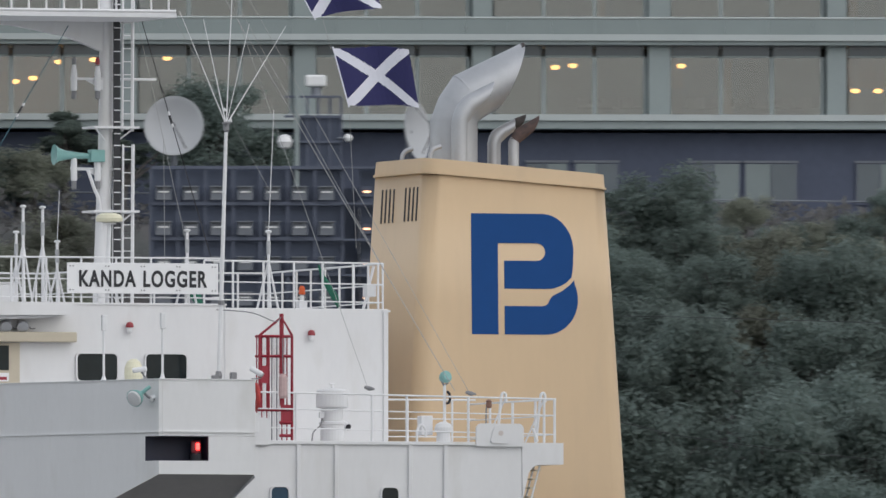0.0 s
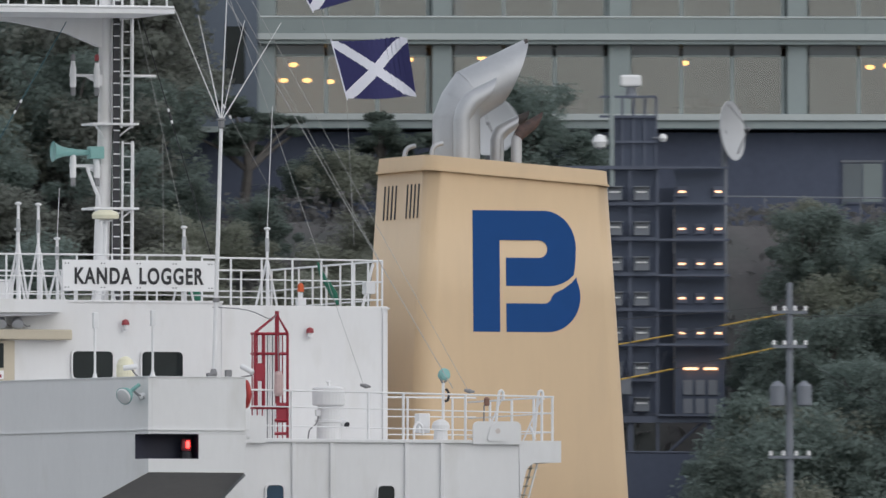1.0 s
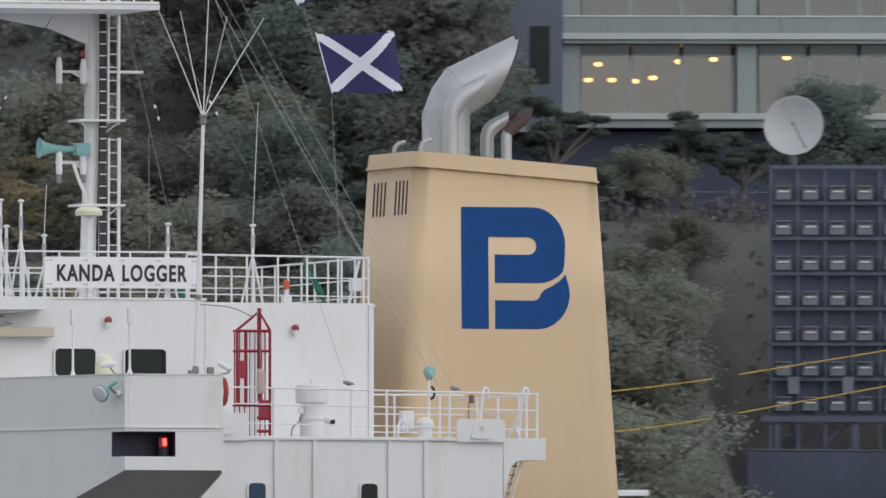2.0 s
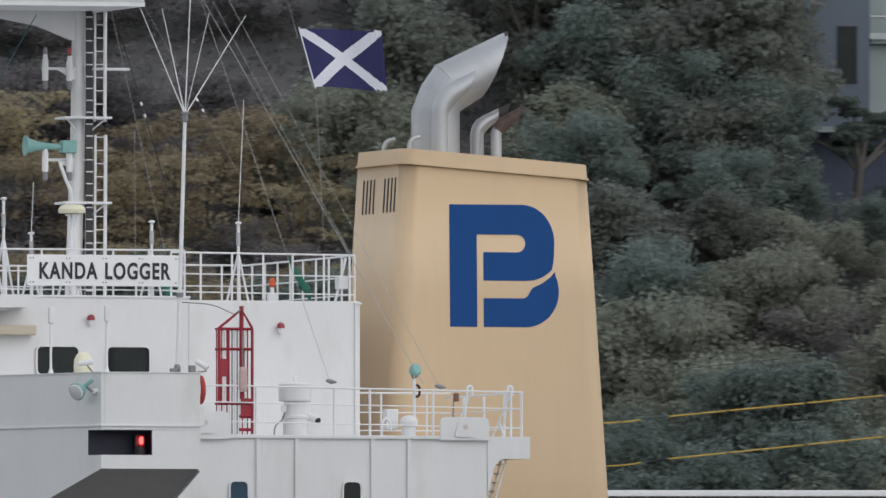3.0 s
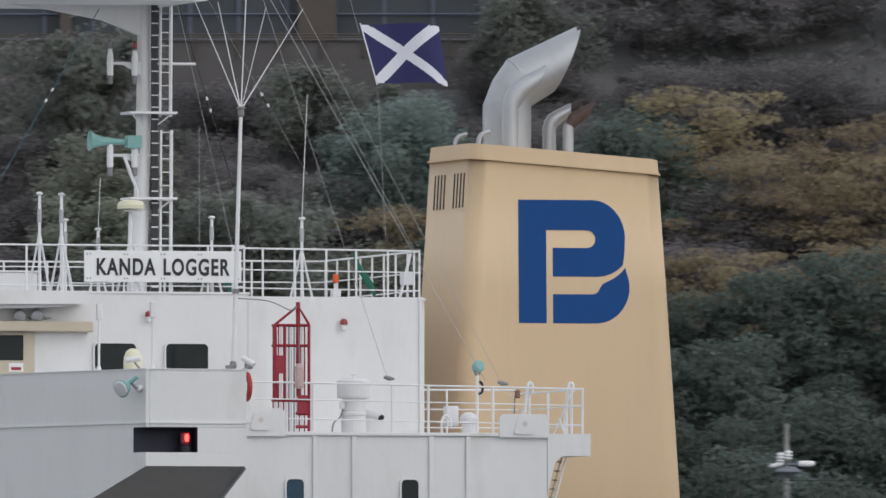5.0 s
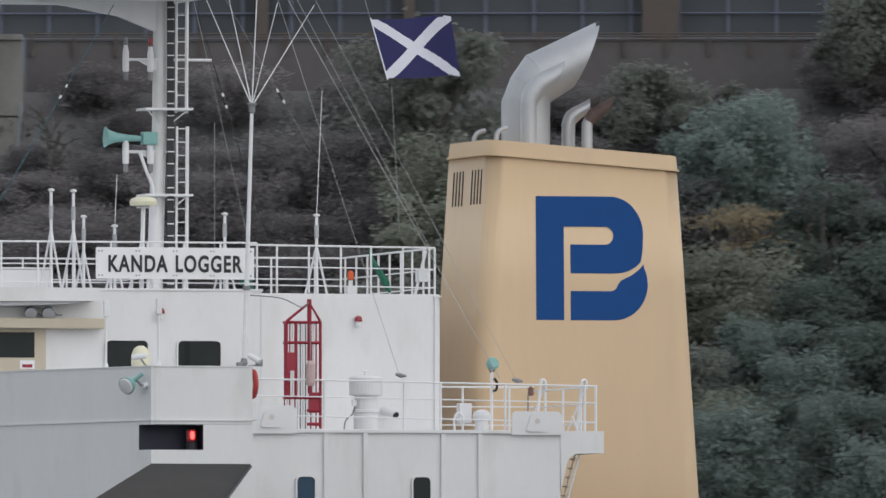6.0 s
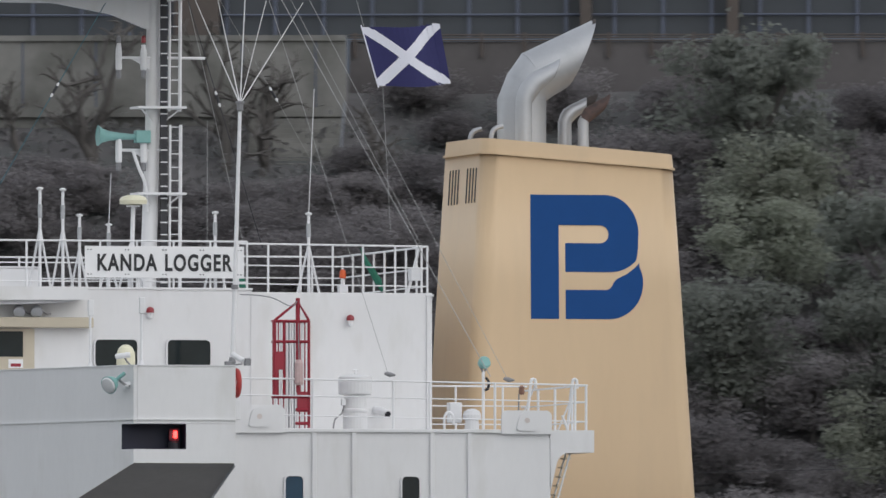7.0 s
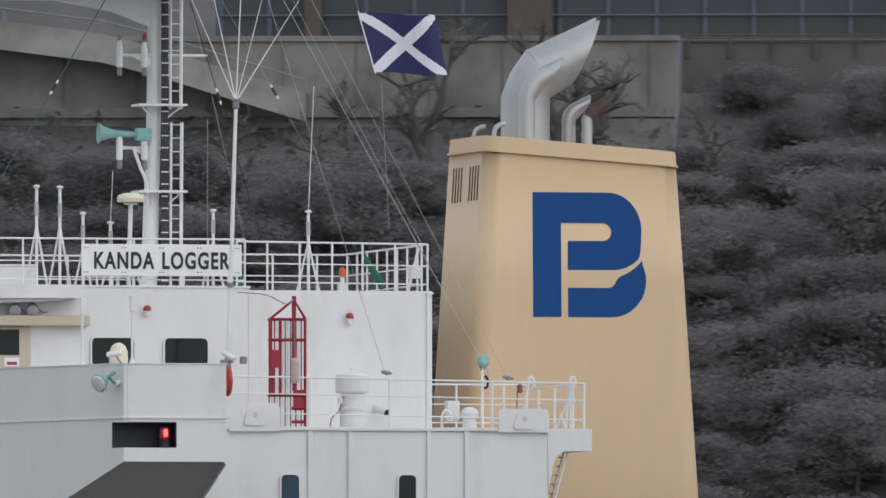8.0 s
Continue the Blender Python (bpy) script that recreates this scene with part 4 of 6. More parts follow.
    part("handrail", tube(bmesh.new(), [(-1.12, -7.5, -5.1), (-1.0, -7.5, -5.4)], 0.03, 6), RAILW, ship, "short slanting handrail")
    # aft ladder under the bracket
    ld = part("ladder", rod((-0.93, -7.45, -5.94), (-1.33, -7.45, -7.4), 0.022), RAILW, ship, "light steel ladder below the platform")
    part("stile", rod((-0.93, -7.05, -5.94), (-1.33, -7.05, -7.4), 0.022), RAILW, ld)
    for k in range(7):
        x, zz = -0.96 - 0.055 * k, -6.05 - 0.2 * k
        part("tread", B(x - 0.09, x + 0.06, -7.45, -7.05, zz - 0.015, zz + 0.015), BEIGE, ld)


def rigging():
    """Stays and halyards: from, to."""
    lines = [((-5.35, -4.2, 5.4), (-4.83, -4.2, 3.57)), ((-4.40, -4.2, 2.30), (-4.22, -4.2, -0.95)), ((-7.31, -3.04, 6.0), (-5.05, -7.40, -4.18)),
             ((-6.23, 1.17, 7.0), (-1.70, -4.78, -4.23)), ((-7.15, 0.42, 7.0), (-2.15, -5.07, -4.2)), ((-6.90, 0.30, 7.0), (-3.22, -2.98, -1.25)),
             ((-12.6, -1.3, 4.6), (-14.0, -4.2, -0.6)), ((-9.75, 0.0, 4.20), (-12.75, 0.0, -0.85)), ((-7.95, 1.0, 5.35), (-5.92, 1.0, -1.20)),
             ((-8.0, 2.0, 6.9), (-6.05, 2.2, -1.2)), ((-7.35, 0.3, 1.6), (-7.42, 0.0, -1.3)), ((-7.20, 0.0, 4.40), (-4.90, 0.0, 0.50))]
    for k, (a, c) in enumerate(lines):
        w = part("stay_wire", rod(a, c, {4: 0.009, 7: 0.011, 8: 0.011, 11: 0.004}.get(k, 0.006), 5), TRUNK if k == 8 else ROPE if k == 7 else STAY, ship, "thin rigging wire")
        if k in (7, 8, 11):
            # two white porcelain ends on a dark link
            m = Vector(a).lerp(Vector(c), {7: 0.385, 8: 0.494, 11: 0.565}[k])
            d = (Vector(c) - Vector(a)).normalized()
            part("link", rod(m - d * 0.10, m + d * 0.10, 0.03, 8), TRUNK, w, "dark insulator link")
            for e in (-0.13, 0.13):
                part("insulator", lathe(bmesh.new(), m + d * e, [(0.010, -0.06), (0.024, -0.035), (0.030, 0), (0.024, 0.035), (0.010, 0.06)], 10, tuple(d)), RAILW, w, "white insulator")
    for p in ((-5.0, -7.40, -4.22), (-1.66, -4.78, -4.26)):
        part("turnbuckle", tube(bmesh.new(), [(p[0] - 0.12, p[1], p[2] + 0.03), (p[0], p[1], p[2]), (p[0] + 0.12, p[1], p[2] - 0.01)], [0.03, 0.055, 0.02], 8), WIRE, ship, "grey turnbuckle at the foot of a stay")


# signal flags, in rigid upright strips that follow one another
FLAG_N, FLAG_W, FLAG_H = 14, 1.60, 1.30


def signal_flag(label):
    hoist = part("signal_flag", rod((0.01, 0, -0.04), (-0.29 * FLAG_H - 0.01, 0, FLAG_H + 0.04), 0.016), FLAGW, ship, label)
    strips = []
    w = FLAG_W / FLAG_N
    for k in range(FLAG_N):
        s0, s1 = k / FLAG_N, (k + 1) / FLAG_N
        w, s1 = 1.5 * FLAG_W / FLAG_N, (k + 1.5) / FLAG_N
        bm = B(0, w, -0.004, 0.004, 0.0, FLAG_H)
        for f in bm.faces:
            f.material_index = 0
        hw = 0.105
        for sgn in (1, -1):
            q = []
            for s, dv in ((s0, -hw), (s1, -hw), (s1, hw), (s0, hw)):
                v = (s if sgn > 0 else 1 - s) + dv
                q.append(((s - s0) * FLAG_W, min(max(v, 0.0), 1.0) * FLAG_H))
            n0 = len(bm.faces)
            prism(bm, q, -0.0065 - 0.001 * sgn, 0.0065 + 0.001 * sgn)
            bm.faces.ensure_lookup_table()
            for f in bm.faces[n0:]:
                f.material_index = 1
        for v in bm.verts:
            v.co.x -= 0.29 * v.co.z
        strips.append(part("cloth_strip", bm, (NAVY, FLAGW), hoist, "navy flag cloth with a white saltire"))
    return hoist, strips


def flag_rows(strips, phase, strength=1.0):
    """Each strip hangs on the one before it and turns about the slanting hoist: a wave that runs to the fly."""
    rows = [[] for _ in strips]
    w = FLAG_W / FLAG_N
    hoist = Vector((-0.29, 0, 1)).normalized()
    for t in [round(0.1 * k, 2) for k in range(81)]:
        at = Vector((0, 0, 0))
        gust = 0.8 + 0.2 * math.sin(1.7 * t + phase)
        curl = max(0.0, 1 - abs(t - 6.48) / 0.35) if phase < 1 else 0.0
        for k in range(len(strips)):
            s = k / FLAG_N
            a = strength * gust * (6 + 34 * s) * math.sin(6.2 * s - 8.5 * t + phase) - 10 + curl * 170 * max(0.0, s - 0.35)
            lean = 8 * s + 3 * s * math.sin(4.0 * s - 7.0 * t + phase) + 8 * curl * max(0.0, s - 0.4)
            turn = Matrix.Rotation(radians(a), 4, hoist)
            rows[k].append((t, Matrix.Translation(at) @ turn @ Matrix.Rotation(radians(lean), 4, "Y")))
            at = at + turn.to_3x3() @ Vector((w, 0, 0)) + Vector((0, 0.0015, w * (0.24 * s * math.sin(4.5 * s - 7.5 * t + phase) + 0.7 * curl * max(0.0, s - 0.4))))
    for st, r in zip(strips, rows):
        walk(st, r)


hull()
accommodation()
bridge_wing()
funnel()
exhausts()
name_board()
roof_gear()
tall_pole()
radar_mast()
deck_gear()
rigging()
flag_a, strips_a = signal_flag("navy signal flag with a white diagonal cross, flying")
flag_a.matrix_basis = pose(-4.40, -4.2, 2.30)
flag_b, strips_b = signal_flag("navy signal flag with a white diagonal cross, flying higher up")
flag_b.matrix_basis = pose(-5.22, -4.2, 4.28)


# ---- the far shore: seen from the camera along SHORE, x to the right, y away ----
AXIS = 15.9
SHORE = pose(0, 0, 0, 0, 0, -AXIS)
AWAY = 900.0


def spot(g, h, d=AWAY):
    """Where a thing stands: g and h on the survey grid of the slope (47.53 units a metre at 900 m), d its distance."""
    return (g + 1580) / 47.53 * d / AWAY, d, EYE + (24.78 + (441 - h) / 47.53) * d / AWAY


def gx(g, d=AWAY):
    return spot(g, 0, d)[0]


def gz(h, d=AWAY):
    return spot(0, h, d)[2]


# brown soil, greyed and lifted in colour for the haze
SOIL = material("hazed_hill_soil", (0.115, 0.110, 0.112), 0.95, vary=0.35, scale=0.25, fine=3, bump=0.6, stain=(0.085, 0.092, 0.09), stain_at=(0.45, 0.65))
WATER = material("grey_sea_water", (0.03, 0.05, 0.055), 0.12, vary=0.1, scale=0.02, fine=0.4, bump=0.7)
CONC = material("grey_concrete", (0.30, 0.295, 0.28), 0.85, vary=0.14, scale=0.35, fine=4, stain=(0.17, 0.165, 0.15), stain_at=(0.48, 0.72), bump=0.2)
HOTELW = material("pale_green_facade_paint", (0.29, 0.335, 0.335), 0.7, vary=0.08, scale=0.5, fine=5)
HOTELD = material("blue_grey_facade_paint", (0.115, 0.14, 0.18), 0.75, vary=0.10, scale=0.4, fine=4)
# dark cladding made bluer and lighter: haze is part of this colour
BASED = material("hazed_dark_blue_cladding", (0.075, 0.090, 0.136), 0.7, vary=0.25, scale=0.4, fine=4)
SILLW = material("pale_sill_paint", (0.46, 0.50, 0.50), 0.6, vary=0.08, scale=0.5)
FROST = material("frosted_green_glass", (0.24, 0.285, 0.285), 0.3, vary=0.10, scale=0.5)
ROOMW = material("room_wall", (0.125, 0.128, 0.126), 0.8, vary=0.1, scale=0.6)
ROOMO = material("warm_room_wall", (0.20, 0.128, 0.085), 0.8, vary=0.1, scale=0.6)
LAMPW = material("warm_lamp", (0.9, 0.6, 0.3), 0.5, emit=((1.0, 0.46, 0.12), 5.5))
LEDW = material("warm_white_led", (0.9, 0.7, 0.5), 0.5, emit=((1.0, 0.50, 0.26), 2.6))
SIGNB = material("sign_steel_dark_blue", (0.066, 0.082, 0.125), 0.6, vary=0.15, scale=0.5, fine=6)
SIGNF = material("sign_frame_steel", (0.095, 0.11, 0.155), 0.6, vary=0.2, scale=0.7)
LAMPBOX = material("grey_lamp_housing", (0.18, 0.195, 0.225), 0.6, vary=0.1, scale=2)
DISH = material("grey_white_dish_paint", (0.47, 0.48, 0.50), 0.5, vary=0.05, scale=0.8)
WOODY = material("brown_steel_post", (0.092, 0.076, 0.068), 0.8, vary=0.15)
YELLOW = material("yellow_cable_sleeve", (0.50, 0.33, 0.06), 0.6, vary=0.1)
OLDCONC = material("dark_weathered_concrete", (0.215, 0.212, 0.20), 0.9, vary=0.2, scale=0.3, fine=3, stain=(0.12, 0.12, 0.11), stain_at=(0.45, 0.7), bump=0.3)
BLIND = material("grey_blind_behind_glass", (0.10, 0.125, 0.145), 0.15, vary=0.15, scale=0.6)
BLINDP = material("pale_green_curtain_behind_glass", (0.185, 0.225, 0.23), 0.2, vary=0.12, scale=0.6)
SLATE = material("dull_slate_glass", (0.055, 0.062, 0.072), 0.35, vary=0.3, scale=0.4, spec=0.3)
BARK = material("grey_brown_bark", (0.105, 0.097, 0.092), 0.9, vary=0.3, scale=3, fine=20, bump=0.5)


def glass_material():
    m = bpy.data.materials.new("clear_window_glass")
    m.use_nodes = True
    nt = m.node_tree
    b = nt.nodes["Principled BSDF"]
    nt.nodes.remove(b)
    mix, tr, gl = (nt.nodes.new("ShaderNode" + k) for k in ("MixShader", "BsdfTransparent", "BsdfGlossy"))
    mix.inputs[0].default_value = 0.13
    tr.inputs["Color"].default_value = (0.72, 0.76, 0.76, 1)
    gl.inputs["Roughness"].default_value = 0.04
    nt.links.new(tr.outputs[0], mix.inputs[1]), nt.links.new(gl.outputs[0], mix.inputs[2])
    nt.links.new(mix.outputs[0], nt.nodes["Material Output"].inputs["Surface"])
    return m


GLASS = glass_material()


def shore_part(name, bm, mat, parent=None, label="", smooth=False):
    ob = part(name, bm, mat, parent, label, smooth)
    if not parent:
        ob.matrix_basis = SHORE
    return ob


def ground_height(x, y):
    """The height of the far shore, metres over the water; x and y along SHORE."""
    g = x * AWAY / max(y, 1) * 47.53 - 1580
    prof = [(780, -3), (806, -2), (810, 2.5), (822, 3.0), (850, 9.0), (880, 20.5), (905, 30.0)]
    if y <= 905:
        z = prof[-1][1]
        for (a, za), (c, zc) in zip(prof, prof[1:]):
            if y <= c:
                z = za + (zc - za) * max(0.0, (y - a) / (c - a))
                break
    else:
        z = 30.0
        hotel = min(1.0, max(0.0, (g + 330) / 120))
        road = min(1.0, max(0.0, (-1750 - g) / 250))
        back = max(0.0, y - 990) * 0.5
        flat_h, wild = min(z, 29.8) + back, z + (y - 905) * 0.48
        flat_r = min(z + (y - 905) * 0.48, 36.0) + max(0.0, y - 955) * 0.5
        z = wild * (1 - hotel) + flat_h * hotel
        z = z * (1 - road) + flat_r * road
    pit = min(1.0, max(0.0, (g - 130) / 80)) * min(1.0, max(0.0, (870 - g) / 80))
    if y < 904:
        z = z * (1 - pit) + min(z, 17.5 + max(0.0, y - 898) * 2.0) * pit
    if 812 < y:
        z += 0.9 * noise.noise(Vector((x * 0.09, y * 0.09, 0))) * min(1, (y - 812) / 20) * (0.3 if y > 905 else 1)
    return z


def grounds():
    bm = bmesh.new()
    xs = [-420, -330, -260, -200, -160, -130] + [-110 + 2.0 * k for k in range(111)] + [130, 160, 200, 260, 330, 420]
    ys = [780, 806, 810, 816] + [822 + 3.0 * k for k in range(56)] + [1000, 1030, 1080, 1150]
    grid = [[bm.verts.new((x, y, ground_height(x, y))) for x in xs] for y in ys]
    for a, c in zip(grid, grid[1:]):
        for k in range(len(xs) - 1):
            bm.faces.new((a[k], a[k + 1], c[k + 1], c[k]))
    tagged(shore_part("ground", bm, SOIL, smooth=True), "brown wooded slope of the far shore", "hillside", kind="structure")
    bm = bmesh.new()
    bm.faces.new([bm.verts.new(v) for v in ((-4500, -400, 0), (4500, -400, 0), (4500, 4500, 0), (-4500, 4500, 0))])
    tagged(part("water", bm, WATER), "grey rippled water of the strait", "water", kind="structure")
    tagged(part("pavement", B(-300, 300, -260, 3.0, -4, 2.3), CONC), "plain concrete quay at the near shore", "quay", kind="structure")


def hotel():
    d = 918.0
    h = tagged(new("hotel"), "pale hotel with long glazed storeys and balconies, on the slope", "hotel")
    h.matrix_basis = SHORE
    x0, x1 = gx(-100, d), gx(1900, d)
    # storeys: slab top and underside, glazing between
    floors = [(204, 228), (62, 79), (-102, -85)]
    cols = [-90 + 315.0 * k for k in range(7)]
    depth = 3.4
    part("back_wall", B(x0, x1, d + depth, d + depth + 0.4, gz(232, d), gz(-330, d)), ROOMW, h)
    part("core", B(x0, x1, d + depth + 0.4, d + 22, gz(420, d), gz(-330, d)), HOTELD, h)
    for k, (a, c) in enumerate(floors):
        part("floor_slab", B(x0, x1, d - 0.7, d + depth, gz(c, d), gz(a, d), bevel=0.03), HOTELW, h)
        part("slab_edge", B(x0 - 0.05, x1, d - 0.82, d - 0.701, gz(a + 9, d), gz(a - 2, d)), SILLW, h, "pale slab edge")
    part("roof", B(x0, x1, d - 0.7, d + 22, gz(-330, d), gz(-372, d)), HOTELW, h)
    # balcony rail above the upper slab
    for a in (62, -102):
        r = part("balcony_rail", rod((x0, d - 0.76, gz(a - 31, d)), (x1, d - 0.76, gz(a - 31, d)), 0.05), SILLW, h, "pale balcony rail with frosted panels")
        n = int((x1 - x0) / 1.65)
        for k in range(n):
            xa, xb = x0 + (x1 - x0) * k / n, x0 + (x1 - x0) * (k + 1) / n
            part("panel", B(xa + 0.04, xb - 0.01, d - 0.77, d - 0.75, gz(a - 2, d), gz(a - 29, d)), FROST, r)
            part("post", B(xa - 0.02, xa + 0.03, d - 0.80, d - 0.74, gz(a - 2, d), gz(a - 31, d)), HOTELW, r)
    for (a0, c0), (a1, c1) in zip(floors, floors[1:] + [(-330, -300)]):
        zb, zt = gz(a0, d), gz(c1, d)
        for k, g in enumerate(cols):
            w = 18 if k % 2 else 20
            part("column", B(gx(g - w, d), gx(g + w, d), d - 0.35, d + 0.35, zb, zt, bevel=0.03), HOTELW, h)
        for k, (ga, gb) in enumerate(zip(cols, cols[1:])):
            n = 3
            for j in range(n):
                u0, u1 = ga + 22 + (gb - ga - 44) * j / n, ga + 22 + (gb - ga - 44) * (j + 1) / n
                wn = part("window", B(gx(u1 - 6, d), gx(u1 + 1, d), d - 0.06, d + 0.06, zb, zt - 0.42), HOTELW, h)
                pn = part("pane", B(gx(u0, d), gx(u1 - 6, d), d - 0.012, d + 0.012, zb + 0.05, zt - 0.45), GLASS, wn)
                pn.visible_shadow = False
                part("transom", B(gx(u0, d), gx(u1 - 6, d), d - 0.05, d + 0.05, zt - 0.45, zt - 0.38), HOTELW, wn)
                part("fanlight", B(gx(u0, d), gx(u1 - 6, d), d - 0.012, d + 0.012, zt - 0.379, zt - 0.002), BLIND, wn, "grey pane over the transom")
            # a pale blind or a darker curtain in some of the bays
            for j in range(3):
                u0 = ga + 22 + (gb - ga - 44) * j / 3
                if (k * 3 + j + int(a0)) % 4 == 1 and (a0 < 100 or k > 1):
                    u1 = u0 + (18 if (k + j) % 2 else 34)
                    bm = bmesh.new()
                    for q in range(5):
                        box(bm, gx(u0 + (u1 - u0) * q / 5, d), gx(u0 + (u1 - u0) * (q + 0.96) / 5, d), d + 0.30 + 0.05 * (q % 2), d + 0.36 + 0.05 * (q % 2), zb + 0.1, zt - 0.5)
                    part("curtain", bm, (ROOMW, HOTELD, ROOMO)[(k + j) % 3], h)
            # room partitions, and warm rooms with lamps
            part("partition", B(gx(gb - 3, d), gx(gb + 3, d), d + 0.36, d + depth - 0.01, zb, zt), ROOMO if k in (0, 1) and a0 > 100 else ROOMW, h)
    # brown panels: the rooms' warm lamp light is put into their colour
    part("warm_wall", B(x0, gx(225, d), d + depth - 0.2, d + depth - 0.01, gz(198, d), gz(95, d)), ROOMO, h, "brown wall panel with warm lamp light in its colour")
    part("warm_wall", B(gx(1503, d), gx(1790, d), d + depth - 0.2, d + depth - 0.01, gz(150, d), gz(79, d)), ROOMO, h, "brown wall panel with warm lamp light in its colour")
    part("warm_wall", B(gx(1188, d), gx(1222, d), d + depth - 0.2, d + depth - 0.01, gz(150, d), gz(79, d)), ROOMO, h, "brown wall panel with warm lamp light in its colour")
    part("inner_door", B(gx(1188, d), gx(1222, d), d + depth - 0.2, d + depth - 0.01, gz(204, d), gz(150, d)), WOODY, h)
    for g, v in ((-53, 140), (-11, 140), (30, 142), (62, 136), (108, 107), (170, 103), (-35, 112), (300, 100), (660, 108), (1022, 112), (1215, 112), (1525, 156), (1565, 156), (1600, 150), (990, 115)):
        lp = part("ceiling_lamp", lathe(bmesh.new(), (gx(g, d), d + 1.7, gz(v, d)), [(0.03, 0.09), (0.14, 0.07), (0.17, 0.0), (0.12, -0.06), (0.02, -0.08)], 12), LAMPW, h, "warm glowing lamp")
        part("cord", rod((gx(g, d), d + 1.7, gz(v, d) + 0.08), (gx(g, d), d + 1.7, gz(79, d)), 0.015, 4), WIRE, lp)
    # furniture hints along the windows
    for g in (330, 420, 700, 1030, 1240, 1330, 1400):
        tb = part("table", B(gx(g, d), gx(g + 60, d), d + 1.2, d + 2.0, gz(185, d), gz(181, d)), WOODY, h)
        part("leg", B(gx(g + 28, d), gx(g + 32, d), d + 1.55, d + 1.65, gz(204, d), gz(185, d)), WOODY, tb)
    # dark base with a lower glazed row
    bs = part("base_storey", B(gx(-270, d), x1, d + 0.4, d + 6.9, gz(440, d), gz(233, d)), BASED, h, "dark lower storey")
    for g0, g1, pale in ((935, 1010, 0), (1020, 1100, 1), (1222, 1316, 0), (1322, 1418, 1), (1520, 1610, 0), (1620, 1710, 1)):
        w = part("window", B(gx(g0, d), gx(g1, d), d + 0.30, d + 0.38, gz(360, d), gz(283, d)), SIGNF, bs)
        mid = (g0 + g1) / 2
        for u0, u1, mt in ((g0 + 3, mid - 1, BLINDP if pale else BLIND), (mid + 1, g1 - 3, BLIND if pale else BLINDP)):
            part("pane", B(gx(u0, d), gx(u1, d), d + 0.27, d + 0.298, gz(356, d), gz(288, d)), mt, w)
        part("head", B(gx(g0 - 1, d), gx(g1 + 1, d), d + 0.24, d + 0.299, gz(286, d), gz(282, d)), LAMPBOX, w)
    fc = part("terrace_fence", rod((gx(-60, d), d - 3, gz(343, d)), (x1, d - 3, gz(363, d)), 0.035), LAMPBOX, h)
    for k in range(24):
        g = -60 + 85 * k
        part("post", rod((gx(g, d), d - 3, gz(420, d)), (gx(g, d), d - 3, gz(343 + 20 * k / 23, d)), 0.03), LAMPBOX, fc)
    part("terrace", B(gx(-140, d), x1, d - 3.3, d + 0.39, gz(470, d), gz(400, d)), BASED, h)
    # blue-grey stair wing at the end
    wing = part("stair_wing", B(gx(-285, d), x0 - 0.06, d - 0.8, d + 18, gz(226, d), gz(-330, d)), HOTELD, h, "blue-grey stair wing")
    for v in (100, -80):
        for g0, g1 in ((-245, -205), (-160, -125)):
            part("window", B(gx(g0, d), gx(g1, d), d - 0.83, d - 0.79, gz(v + 50, d), gz(v - 52, d)), GLASSD, wing)
    part("ledge", B(gx(-262, d), x0, d - 1.2, d - 0.801, gz(236, d), gz(226, d)), HOTELW, wing)


def lounge_chair():
    """A low dark chair with curved back, seat and four legs, its foot at the origin."""
    c = tagged(new("lounge_chair"), "low dark lounge chair behind the hotel glazing", "chair", group="chairs behind the glazing")
    back = [(0.34 * math.cos(radians(a)), 0.34 * math.sin(radians(a))) for a in range(20, 161, 20)]
    bm = bmesh.new()
    for (xa, ya), (xb, yb) in zip(back, back[1:]):
        lo = [bm.verts.new((x, y, z)) for x, y, z in ((xa, ya, 0.35), (xb, yb, 0.35), (xb * 1.15, yb * 1.15, 0.35), (xa * 1.15, ya * 1.15, 0.35))]
        hi = [bm.verts.new((v.co.x * 1.08, v.co.y * 1.08, 0.74)) for v in lo]
        bm.faces.new(lo), bm.faces.new(hi)
        for k in range(4):
            bm.faces.new((lo[k], lo[(k + 1) % 4], hi[(k + 1) % 4], hi[k]))
    part("backrest", bm, WOODY, c)
    part("seat", B(-0.32, 0.32, -0.30, 0.26, 0.32, 0.42, bevel=0.03), WOODY, c)
    for x in (-0.26, 0.26):
        for y in (-0.24, 0.22):
            part("leg", rod((x, y, 0), (x * 0.95, y * 0.95, 0.33), 0.025), WOODY, c)
    return c


def lounge_chairs():
    d = 918.0
    first = lounge_chair()
    spots = [(1045, 1.3), (1085, 1.9), (1120, 1.2), (1236, 1.2), (1262, 1.8), (1290, 1.1), (1322, 1.5), (1352, 1.2), (1395, 1.8), (1425, 1.3), (655, 1.2), (690, 1.7), (790, 1.3), (348, 1.3), (470, 1.6)]
    for k, (g, y) in enumerate(spots):
        m = SHORE @ pose(gx(g, d), d + y, gz(204, d) - 0.002, 0, 0, (k * 67) % 360)
        if k:
            copy_thing(first, m)
        else:
            first.matrix_basis = m


